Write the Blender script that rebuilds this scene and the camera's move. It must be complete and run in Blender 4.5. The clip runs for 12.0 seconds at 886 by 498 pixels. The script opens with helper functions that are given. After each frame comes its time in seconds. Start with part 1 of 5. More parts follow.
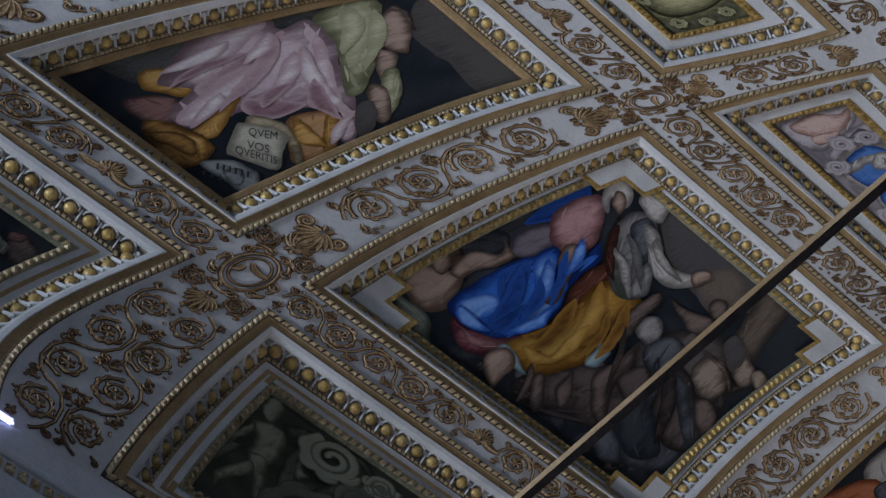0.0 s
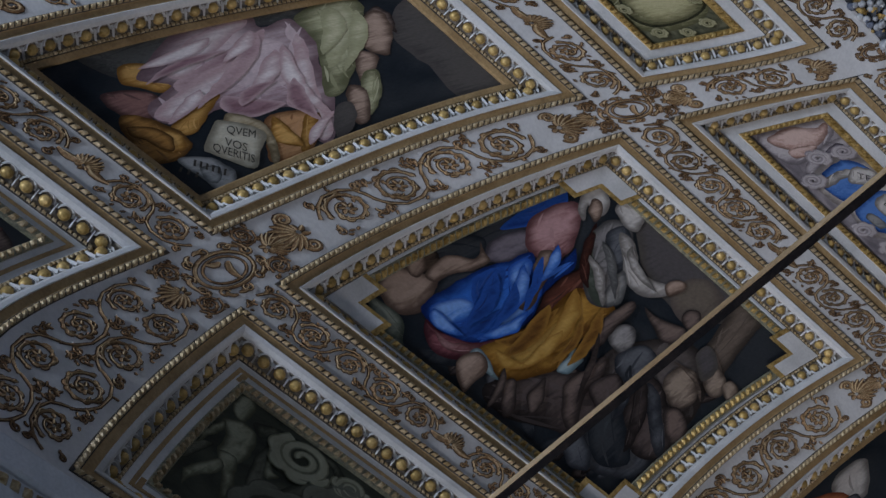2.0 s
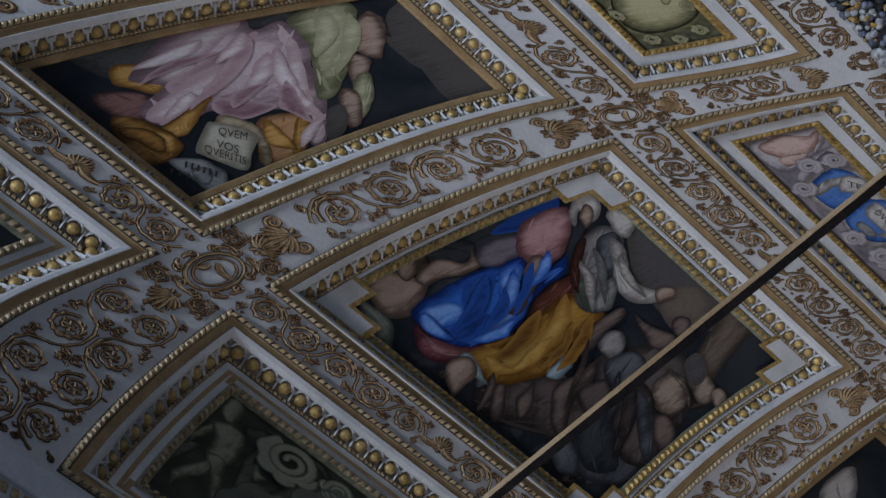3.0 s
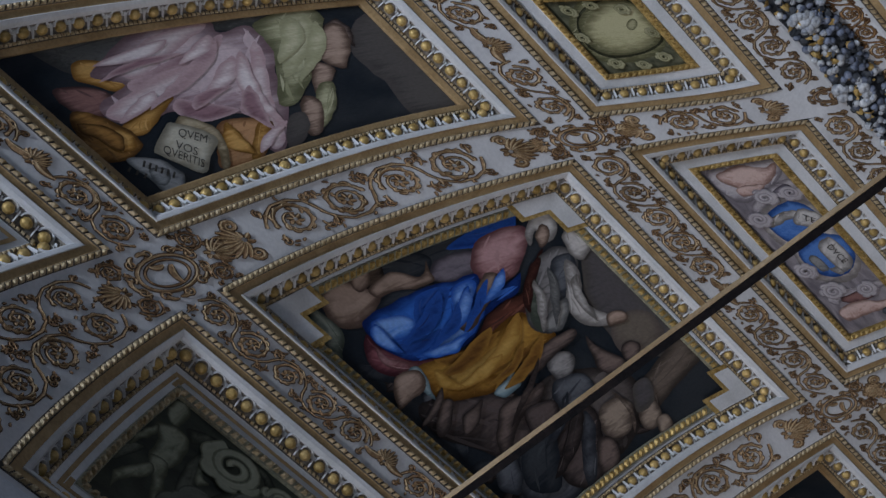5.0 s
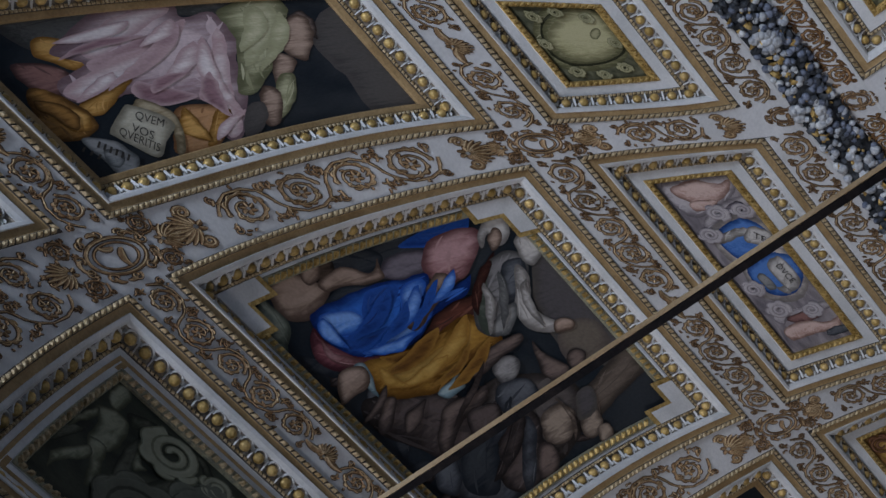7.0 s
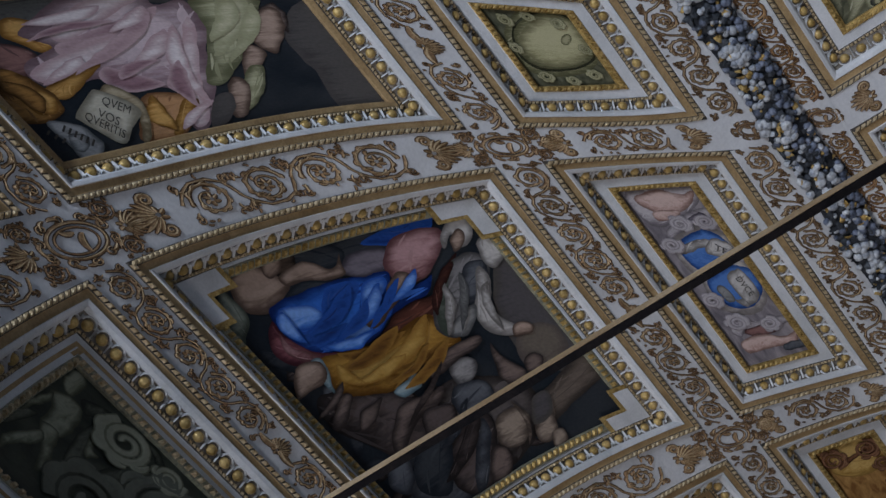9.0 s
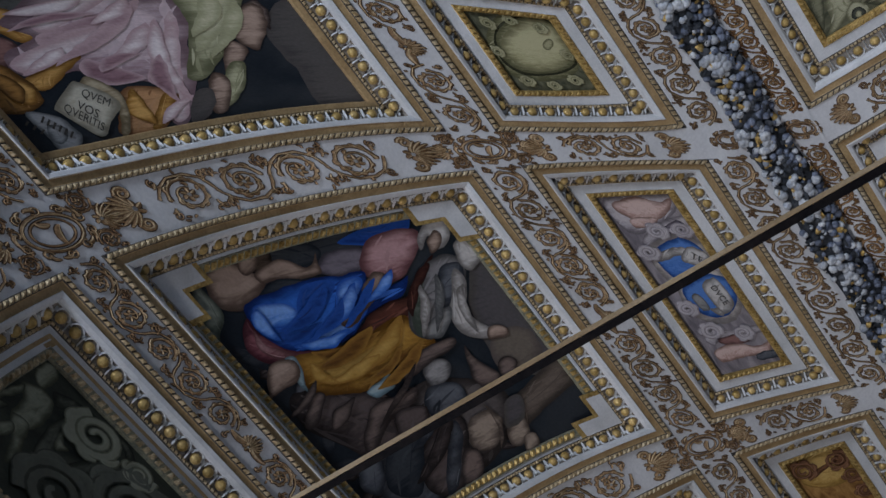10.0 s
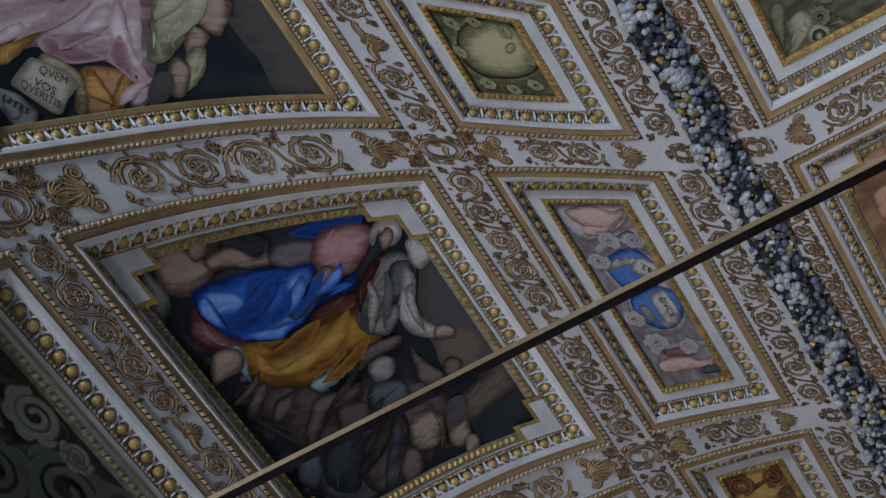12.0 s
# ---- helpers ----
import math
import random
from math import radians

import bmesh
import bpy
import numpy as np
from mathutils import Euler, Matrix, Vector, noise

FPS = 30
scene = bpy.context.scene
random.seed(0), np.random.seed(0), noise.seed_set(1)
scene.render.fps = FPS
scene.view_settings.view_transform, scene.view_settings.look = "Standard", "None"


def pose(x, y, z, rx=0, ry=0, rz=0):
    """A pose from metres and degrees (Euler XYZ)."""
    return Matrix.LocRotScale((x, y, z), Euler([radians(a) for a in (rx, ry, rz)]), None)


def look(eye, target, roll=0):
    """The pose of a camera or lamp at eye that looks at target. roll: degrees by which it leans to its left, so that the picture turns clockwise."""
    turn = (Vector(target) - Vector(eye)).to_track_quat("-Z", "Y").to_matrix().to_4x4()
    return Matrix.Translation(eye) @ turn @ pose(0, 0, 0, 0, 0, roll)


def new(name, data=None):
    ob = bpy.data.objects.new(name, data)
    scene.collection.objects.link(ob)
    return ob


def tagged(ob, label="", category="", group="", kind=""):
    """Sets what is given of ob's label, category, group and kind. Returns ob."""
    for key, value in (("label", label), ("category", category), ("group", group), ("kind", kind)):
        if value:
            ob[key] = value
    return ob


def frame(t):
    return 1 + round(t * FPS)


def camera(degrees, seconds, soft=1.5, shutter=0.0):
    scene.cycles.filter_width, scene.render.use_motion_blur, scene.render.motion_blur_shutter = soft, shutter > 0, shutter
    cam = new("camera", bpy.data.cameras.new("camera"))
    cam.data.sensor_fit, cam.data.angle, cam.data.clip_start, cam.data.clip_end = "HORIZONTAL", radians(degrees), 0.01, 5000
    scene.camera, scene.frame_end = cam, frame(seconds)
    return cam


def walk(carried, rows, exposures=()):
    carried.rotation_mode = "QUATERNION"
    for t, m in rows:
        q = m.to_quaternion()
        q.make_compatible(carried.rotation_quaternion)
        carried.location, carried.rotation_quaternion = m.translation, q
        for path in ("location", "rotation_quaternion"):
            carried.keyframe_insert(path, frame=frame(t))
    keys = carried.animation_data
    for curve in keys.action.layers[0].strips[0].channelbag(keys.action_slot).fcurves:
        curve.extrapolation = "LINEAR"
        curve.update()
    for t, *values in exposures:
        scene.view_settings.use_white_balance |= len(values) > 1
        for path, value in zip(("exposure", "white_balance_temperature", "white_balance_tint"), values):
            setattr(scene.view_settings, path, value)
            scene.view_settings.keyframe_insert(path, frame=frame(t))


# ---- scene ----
EYE = 1.6
cam = camera(31.27, 12.0)
# seconds, then the turn of the head on its stand
ROWS = [
    (0.0, 150.226, 2.388, -42.36), (0.5, 150.227, 2.384, -42.696), (1.0, 150.211, 2.392, -43.136),
    (1.5, 150.211, 2.404, -43.685), (2.0, 150.27, 2.405, -44.118), (2.5, 150.346, 2.396, -44.465),
    (3.0, 150.391, 2.413, -44.792), (5.0, 150.751, 2.425, -48.091), (5.5, 150.751, 2.424, -48.834),
    (6.0, 150.708, 2.427, -49.833), (6.5, 150.635, 2.418, -50.843), (7.0, 150.568, 2.4, -51.709),
    (9.0, 150.439, 2.403, -54.478), (9.5, 150.402, 2.392, -55.434), (10.0, 150.426, 2.406, -56.179),
    (10.5, 150.394, 2.395, -57.066), (11.0, 150.319, 2.389, -58.065), (11.5, 150.266, 2.377, -58.971),
    (12.0, 150.226, 2.388, -59.774),
]
walk(cam, [(t, pose(0, 0, EYE, rx, ry, rz)) for t, rx, ry, rz in ROWS], [(0.0, -1.0), (12.0, -1.02)])

# ---- light ----
world = bpy.data.worlds.new("sky")
scene.world = world
world.use_nodes = True
wn = world.node_tree.nodes
sky = wn.new("ShaderNodeTexSky")
sky.sky_type, sky.sun_disc, sky.sun_elevation, sky.sun_rotation = "NISHITA", False, radians(40), radians(200)
world.node_tree.links.new(sky.outputs[0], wn["Background"].inputs[0])
wn["Background"].inputs[1].default_value = 0.06


def area_light(name, eye, target, w, h, watts, colour):
    data = bpy.data.lights.new(name, "AREA")
    data.shape, data.size, data.size_y, data.energy, data.color = "RECTANGLE", w, h, watts, colour
    ob = new(name, data)
    ob.matrix_world = look(eye, target)
    return ob


# two added lamps stand for daylight from assumed openings in the end and side walls
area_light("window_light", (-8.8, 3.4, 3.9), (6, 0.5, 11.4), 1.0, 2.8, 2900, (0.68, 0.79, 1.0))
# an assumed low side window; an added cornice ledge shades the lowest tier
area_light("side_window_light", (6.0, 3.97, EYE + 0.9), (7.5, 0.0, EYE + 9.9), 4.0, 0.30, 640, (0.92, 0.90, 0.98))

# ---- materials ----


def srgb(r, g, b):
    return tuple((c / 12.92 if c <= 0.04045 else ((c + 0.055) / 1.055) ** 2.4) for c in (r, g, b)) + (1.0,)


def material(name, a, b, rough=0.7, metal=0.0, scale=6.0, bump=0.15, fine=90.0, stretch=(1, 1, 1), turn=0.0, uv=False, vary=0.0, contrast=0.18, crack=0.0, form=False, gloss=0.22, rim=None):
    """Two colours mixed by coarse and fine noise, with a fine bump. uv: laid out along the panel, for brushed paint."""
    m = bpy.data.materials.new(name)
    m.use_nodes = True
    nt = m.node_tree
    n, l = nt.nodes, nt.links
    bsdf = n["Principled BSDF"]
    bsdf.inputs["Roughness"].default_value, bsdf.inputs["Metallic"].default_value = rough, metal
    bsdf.inputs["Specular IOR Level"].default_value = gloss
    if uv:
        src = n.new("ShaderNodeTexCoord").outputs["UV"]
    else:
        src = n.new("ShaderNodeNewGeometry").outputs["Position"]
    mp = n.new("ShaderNodeMapping")
    mp.inputs["Scale"].default_value = stretch
    mp.inputs["Rotation"].default_value = (0, 0, radians(turn))
    l.new(src, mp.inputs["Vector"])
    coarse = n.new("ShaderNodeTexNoise")
    coarse.inputs["Scale"].default_value, coarse.inputs["Detail"].default_value, coarse.inputs["Distortion"].default_value = scale, 5.0, 0.7
    l.new(mp.outputs[0], coarse.inputs["Vector"])
    grain = n.new("ShaderNodeTexNoise")
    grain.inputs["Scale"].default_value, grain.inputs["Detail"].default_value = fine, 3.0
    l.new(src, grain.inputs["Vector"])
    ramp = n.new("ShaderNodeMapRange")
    ramp.inputs[1].default_value, ramp.inputs[2].default_value = 0.5 - contrast, 0.5 + contrast
    l.new(coarse.outputs["Fac"], ramp.inputs[0])
    mix = n.new("ShaderNodeMix")
    mix.data_type = "RGBA"
    mix.inputs[6].default_value, mix.inputs[7].default_value = a, b
    if form:
        # brushed modelling: streaked folds, and lighter paint in the body of a shape than at its rim
        uvm = n.new("ShaderNodeUVMap")
        uvm.uv_map = "Form"
        sep = n.new("ShaderNodeSeparateXYZ")
        l.new(uvm.outputs[0], sep.inputs[0])
        m1 = n.new("ShaderNodeMath")
        m1.operation = "MULTIPLY_ADD"
        m1.inputs[1].default_value = 0.35
        l.new(ramp.outputs[0], m1.inputs[0])
        l.new(sep.outputs[0], m1.inputs[2])
        fold = n.new("ShaderNodeTexNoise")
        fold.inputs["Scale"].default_value, fold.inputs["Detail"].default_value, fold.inputs["Distortion"].default_value = scale * 2.6, 2.0, 1.6
        l.new(mp.outputs[0], fold.inputs["Vector"])
        m2 = n.new("ShaderNodeMath")
        m2.operation = "MULTIPLY_ADD"
        m2.inputs[1].default_value = 1.6
        l.new(fold.outputs["Fac"], m2.inputs[0])
        l.new(m1.outputs[0], m2.inputs[2])
        m3 = n.new("ShaderNodeMapRange")
        m3.interpolation_type = "SMOOTHSTEP"
        m3.inputs[1].default_value, m3.inputs[2].default_value = 0.95, 1.95
        l.new(m2.outputs[0], m3.inputs[0])
        l.new(m3.outputs[0], mix.inputs[0])
    else:
        l.new(ramp.outputs[0], mix.inputs[0])
    body = mix.outputs[2]
    if form and rim:
        # the paint runs out into a contour tone at the edge of its shape
        soft = n.new("ShaderNodeMapRange")
        soft.interpolation_type = "SMOOTHSTEP"
        soft.inputs[1].default_value, soft.inputs[2].default_value = 0.12, 1.05
        wob = n.new("ShaderNodeMath")
        wob.operation = "MULTIPLY_ADD"
        wob.inputs[1].default_value = 0.35
        l.new(ramp.outputs[0], wob.inputs[0])
        l.new(sep.outputs[1], wob.inputs[2])
        l.new(wob.outputs[0], soft.inputs[0])
        mix2 = n.new("ShaderNodeMix")
        mix2.data_type = "RGBA"
        mix2.inputs[6].default_value = rim
        l.new(soft.outputs[0], mix2.inputs[0])
        l.new(body, mix2.inputs[7])
        body = mix2.outputs[2]
    speck = n.new("ShaderNodeMapRange")
    speck.inputs[1].default_value, speck.inputs[2].default_value = 0.35, 0.65
    speck.inputs[3].default_value, speck.inputs[4].default_value = 1 - 0.9 * bump, 1 + 0.3 * bump
    l.new(grain.outputs["Fac"], speck.inputs[0])
    out = n.new("ShaderNodeVectorMath")
    out.operation = "SCALE"
    l.new(body, out.inputs[0])
    l.new(speck.outputs[0], out.inputs["Scale"])
    last = out.outputs[0]
    if vary:
        info = n.new("ShaderNodeObjectInfo")
        vr = n.new("ShaderNodeMapRange")
        vr.inputs[3].default_value, vr.inputs[4].default_value = 1 - vary, 1 + vary
        l.new(info.outputs["Random"], vr.inputs[0])
        sc = n.new("ShaderNodeVectorMath")
        sc.operation = "SCALE"
        l.new(last, sc.inputs[0])
        l.new(vr.outputs[0], sc.inputs["Scale"])
        last = sc.outputs[0]
    if crack:
        vo = n.new("ShaderNodeTexVoronoi")
        vo.feature = "DISTANCE_TO_EDGE"
        vo.inputs["Scale"].default_value = crack
        l.new(src, vo.inputs["Vector"])
        cr = n.new("ShaderNodeMapRange")
        cr.inputs[1].default_value, cr.inputs[2].default_value = 0.0, 0.02
        cr.inputs[3].default_value, cr.inputs[4].default_value = 0.72, 1.0
        l.new(vo.outputs["Distance"], cr.inputs[0])
        sc = n.new("ShaderNodeVectorMath")
        sc.operation = "SCALE"
        l.new(last, sc.inputs[0])
        l.new(cr.outputs[0], sc.inputs["Scale"])
        last = sc.outputs[0]
    l.new(last, bsdf.inputs["Base Color"])
    bp = n.new("ShaderNodeBump")
    bp.inputs["Strength"].default_value, bp.inputs["Distance"].default_value = bump, 0.01
    l.new(grain.outputs["Fac"], bp.inputs["Height"])
    l.new(bp.outputs[0], bsdf.inputs["Normal"])
    return m


PLASTER = material("white_plaster", (0.55, 0.54, 0.525, 1), (0.70, 0.69, 0.67, 1), 0.6, 0, 1.6, 0.08, 45)
FILLET = material("white_stucco", (0.54, 0.54, 0.52, 1), (0.70, 0.69, 0.67, 1), 0.55, 0, 3.0, 0.08, 60)
GREYWHITE = material("grey_white_stucco", (0.5, 0.52, 0.54, 1), (0.62, 0.63, 0.65, 1), 0.6, 0, 3.0, 0.1, 60)
# brown-grey ground, darkened further to carry shade between the eggs
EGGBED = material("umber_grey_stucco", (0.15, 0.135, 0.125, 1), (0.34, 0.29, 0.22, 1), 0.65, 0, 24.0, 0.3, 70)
OCHRE = material("ochre_band_paint", (0.31, 0.20, 0.09, 1), (0.44, 0.30, 0.145, 1), 0.55, 0, 5.0, 0.2, 60)
GILT = material("gilded_stucco", (0.37, 0.24, 0.07, 1), (0.62, 0.43, 0.17, 1), 0.40, 0.3, 14.0, 0.25, 80, vary=0.18)
OLDGILT = material("worn_gilding", (0.30, 0.185, 0.05, 1), (0.68, 0.47, 0.17, 1), 0.45, 0.35, 22.0, 0.3, 90)
BEAD = material("gilt_bead_plaster", (0.30, 0.20, 0.085, 1), (0.66, 0.53, 0.33, 1), 0.5, 0.2, 30.0, 0.3, 90)
# dark ground that shows between the beads of both courses
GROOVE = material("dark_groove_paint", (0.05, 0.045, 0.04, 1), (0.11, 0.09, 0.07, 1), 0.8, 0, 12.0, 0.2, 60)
GREYGREEN = material("grey_green_leaf_stucco", (0.2, 0.2, 0.15, 1), (0.42, 0.38, 0.24, 1), 0.6, 0.1, 26.0, 0.3, 80)
SCROLL = material("bronze_gold_scroll", (0.20, 0.11, 0.05, 1), (0.42, 0.27, 0.14, 1), 0.6, 0.05, 16.0, 0.35, 70, vary=0.2)
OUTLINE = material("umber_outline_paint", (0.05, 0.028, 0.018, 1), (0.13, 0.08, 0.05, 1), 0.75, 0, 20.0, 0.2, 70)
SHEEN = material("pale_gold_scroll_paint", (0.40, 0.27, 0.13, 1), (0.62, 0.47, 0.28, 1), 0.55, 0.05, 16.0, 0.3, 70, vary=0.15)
IRON = material("dark_iron", (0.005, 0.005, 0.006, 1), (0.012, 0.010, 0.010, 1), 0.9, 0.0, 9.0, 0.3, 60, gloss=0.05)
BRASSY = material("ochre_painted_iron", (0.23, 0.145, 0.07, 1), (0.40, 0.29, 0.17, 1), 0.55, 0.0, 5.0, 0.2, 60, stretch=(1, 0.2, 1))
# unseen floor and walls, kept dark; the walls' blue tints their bounced light
STONE = material("stone_floor", (0.10, 0.10, 0.10, 1), (0.16, 0.16, 0.16, 1), 0.4, 0, 1.2, 0.2, 30)
WALL = material("wall_plaster", (0.10, 0.115, 0.14, 1), (0.14, 0.155, 0.18, 1), 0.8, 0, 0.9, 0.2, 30)

# ---- the vault: half an ellipse across, ribs that lean in plan to fit the camera's view ----
HALF, RISE = 3.85, 5.0
CROWN = 0.0866   # the band of the garland lies between these two
FAR = 0.0095


def rise(q):
    """Height over the eye at q, the run from the middle line over that height."""
    return 2 * RISE / (1 + (RISE / HALF) ** 2 * q * q)


QT = np.linspace(-1.5, 0.80, 2400)
YT, ZT = QT * rise(QT), rise(QT)
ST = np.concatenate([[0], np.cumsum(np.hypot(np.diff(YT), np.diff(ZT)))])


def arc(q):
    return float(np.interp(q, QT, ST))


def q_at(s):
    return float(np.interp(s, ST, QT))


def on_vault(p, q, n=0.0):
    """The point at p along and q across; n metres up into the vault."""
    z = rise(q)
    y = q * z
    ny, nz = y / HALF ** 2, (z - RISE) / RISE ** 2
    k = math.hypot(ny, nz)
    return Vector((p * z, y + n * ny / k, EYE + z + n * nz / k))


# rib edges: curves fitted to where they lie in the camera's view
RIBS = {
    "low0": ((0.4488, -1.0446, 0.4759), 0.420), "up1": ((26.6644, -50.1464, 34.6304, -10.2842, 0.6428, 0.5144), 0.5499),
    "low1": ((0.3002, -0.3936, 0.8316, -0.8714, 0.6132), 0.5808), "up2": ((-3.0347, 3.923, -0.8552, -0.287, 0.8113), 0.822),
    "low2": ((0.442, -0.6949, 1.119, -0.5204, 0.8452), 0.850),
}


def rib(name, q):
    """Where an edge of a rib lies along the vault."""
    if name == "up0":
        return rib("low0", q) - 0.026 - 0.12 * max(q, 0) ** 1.6
    if name == "up3":
        return rib("low2", q) + 0.15 + 0.25 * max(q, 0)
    if name == "low3":
        return rib("up3", q) + 0.03
    if name == "low_":
        return rib("up0", q) - 0.16
    c, right = RIBS[name]
    if q >= CROWN:
        return float(np.polyval(c, q))
    k = min(1.0, (CROWN - q) / (CROWN - FAR))
    return float(np.polyval(c, CROWN)) * (1 - k) + right * k


class Panel:
    """A field between two ribs (lo, up) and two levels (qb at its foot, qt at its head)."""

    def __init__(self, lo, up, qb, qt):
        self.lo, self.up, self.qb, self.qt = lo, up, qb, qt
        self.sign = 1 if qb > qt else -1

    def corner(self, w):
        s0, s1 = arc(self.qb), arc(self.qt)
        return q_at(s0 - self.sign * w), q_at(s1 + self.sign * w)

    def side_p(self, q, w, upper):
        d = w * 1.04 / rise(q)
        return rib(self.up, q) - d if upper else rib(self.lo, q) + d

    def at(self, a, b, w=0.0, n=0.0):
        q0, q1 = self.corner(w)
        s = arc(q0) * (1 - b) + arc(q1) * b
        q = q_at(s)
        return on_vault(self.side_p(q, w, False) * (1 - a) + self.side_p(q, w, True) * a, q, n)

    def edge(self, side, t, w, n):
        a, b = ((t, 0), (1, t), (1 - t, 1), (0, 1 - t))[side]
        return self.at(a, b, w, n)

    def length(self, side, w):
        pts = [self.edge(side, i / 12, w, 0) for i in range(13)]
        return sum((pts[i + 1] - pts[i]).length for i in range(12))


# ---- mesh helpers ----


def mesh_object(name, verts, faces, mats, parent=None, label="", smooth=False, mat_ids=None, uvs=None):
    me = bpy.data.meshes.new(name)
    me.from_pydata([tuple(v) for v in verts], [], faces)
    for m in (mats if isinstance(mats, (list, tuple)) else [mats]):
        me.materials.append(m)
    if mat_ids:
        me.polygons.foreach_set("material_index", mat_ids)
    if smooth:
        me.polygons.foreach_set("use_smooth", [True] * len(me.polygons))
    if uvs:
        layer = me.uv_layers.new(name="UVMap")
        for lp in me.loops:
            layer.data[lp.index].uv = uvs[lp.vertex_index]
    me.update()
    ob = new(name, me)
    if parent:
        ob.parent = parent
    if label:
        tagged(ob, label)
    return ob


def thing(name, label, category, group="", kind="", where=(0, 0, 0)):
    return tagged(new(name), label, category, group, kind)


def loft(rings, closed=True):
    """Faces between rows of points of one length."""
    verts = [p for r in rings for p in r]
    n = len(rings[0])
    faces = []
    for i in range(len(rings) - 1):
        for j in range(n if closed else n - 1):
            k = (j + 1) % n
            faces.append((i * n + j, i * n + k, (i + 1) * n + k, (i + 1) * n + j))
    return verts, faces


def ring_points(panel, w, n, steps=18):
    pts = []
    for side in range(4):
        pts += [panel.edge(side, i / steps, w, n) for i in range(steps)]
    return pts


def moulding(name, panel, profile, mat, parent, label="", smooth=False):
    v, f = loft([ring_points(panel, w, n) for w, n in profile])
    return mesh_object(name, v, f, mat, parent, label, smooth)


def sphere_data(name, rings, segs, half, mats, squash=(1, 1, 1), dent=0.0):
    """A low ball, or half of one with its dome along +z."""
    v, f = [], []
    top = math.pi / 2 if half else math.pi
    for i in range(rings + 1):
        a = top * i / rings
        for j in range(segs):
            b = 2 * math.pi * j / segs
            r = 1 - dent * math.exp(-(a / 0.3) ** 2)
            v.append((math.sin(a) * math.cos(b) * squash[0], math.sin(a) * math.sin(b) * squash[1], math.cos(a) * squash[2] * r))
    for i in range(rings):
        for j in range(segs):
            k = (j + 1) % segs
            f.append((i * segs + j, (i + 1) * segs + j, (i + 1) * segs + k, i * segs + k))
    me = bpy.data.meshes.new(name)
    me.from_pydata(v, [], f)
    me.materials.append(mats)
    me.polygons.foreach_set("use_smooth", [True] * len(f))
    return me


def frame_at(panel, side, t, w, n, tilt=0.0):
    """A pose on a panel's moulding: x along it, y towards the field, z out into the room."""
    o = panel.edge(side, t, w, n)
    x = (panel.edge(side, min(t + 0.01, 1), w, n) - panel.edge(side, max(t - 0.01, 0), w, n)).normalized()
    z = (o - panel.edge(side, t, w, n + 0.05)).normalized()
    y = z.cross(x).normalized()
    z = x.cross(y)
    m = Matrix((x, y, z)).transposed().to_4x4()
    m.translation = o
    return m @ pose(0, 0, 0, tilt, 0, 0)


EGG = sphere_data("egg", 5, 10, True, GILT, (0.035, 0.031, 0.032))


def beads(name, panel, w, n, step, r, mat, parent, label="", long=1.0, lean=0.0, ends=0.0):
    """A course of small beads, as one strip."""
    v, f = [], []
    for side in range(4):
        count = max(4, int(panel.length(side, w) / step))
        for i in range(count):
            if not ends < (i + 0.5) / count < 1 - ends:
                continue
            m = frame_at(panel, side, (i + 0.5) / count, w, n)
            k = len(v)
            hl = step * 0.40 * long
            for x, y, z in ((-hl, -r, 0), (hl, -r, 0), (hl, r, 0), (-hl, r, 0), (-hl * 0.55, -r * 0.45, r * 0.9), (hl * 0.55, -r * 0.45, r * 0.9), (hl * 0.55, r * 0.45, r * 0.9), (-hl * 0.55, r * 0.45, r * 0.9)):
                v.append(m @ Vector((x + lean * y, y, z)))
            f += [(k + 4, k + 5, k + 6, k + 7), (k, k + 1, k + 5, k + 4), (k + 1, k + 2, k + 6, k + 5), (k + 2, k + 3, k + 7, k + 6), (k + 3, k, k + 4, k + 7)]
    return tagged(mesh_object(name, v, f, mat, parent, label), kind="stuff")


def egg_course(panel, w, n, parent, eggs=True):
    """Eggs one by one, and the tongues between them as one strip."""
    v, f = [], []
    for side in range(4):
        count = max(4, int(panel.length(side, w) / (0.122 if side % 2 else 0.104)))
        for i in range(count):
            m = frame_at(panel, side, (i + 0.5) / count, w, n, -32)
            if eggs:
                ob = new("egg", EGG)
                ob.parent = parent
                ob.matrix_world = m
            # the shell round each egg and the dart beside it
            k = len(v)
            seg = 8
            for j in range(seg + 1):
                a = math.pi * (0.98 * j / seg) - math.pi * 0.99
                for rx_, ry_, h in ((0.038, 0.036, 0.0), (0.041, 0.040, 0.017), (0.047, 0.050, 0.014), (0.050, 0.056, -0.004)):
                    v.append(m @ Vector((rx_ * math.cos(a), -0.004 + ry_ * math.sin(a) * -1 * -1, h)))
            for j in range(seg):
                for c in range(3):
                    b0 = k + j * 4 + c
                    f.append((b0, b0 + 1, b0 + 5, b0 + 4))
            m2 = frame_at(panel, side, min(1, (i + 1) / count), w, n, -32)
            k = len(v)
            for x, y, z in ((-0.006, -0.03, 0.0), (0.006, -0.03, 0.0), (0.004, 0.045, 0.0), (-0.004, 0.045, 0.0), (0, -0.02, 0.02), (0, 0.035, 0.014)):
                v.append(m2 @ Vector((x, y, z)))
            f += [(k, k + 1, k + 4), (k + 1, k + 2, k + 5, k + 4), (k + 2, k + 3, k + 5), (k + 3, k, k + 4, k + 5)]
    tagged(mesh_object("tongue_course", v, f, FILLET, parent, "white stucco tongues between gilded eggs"), kind="stuff")


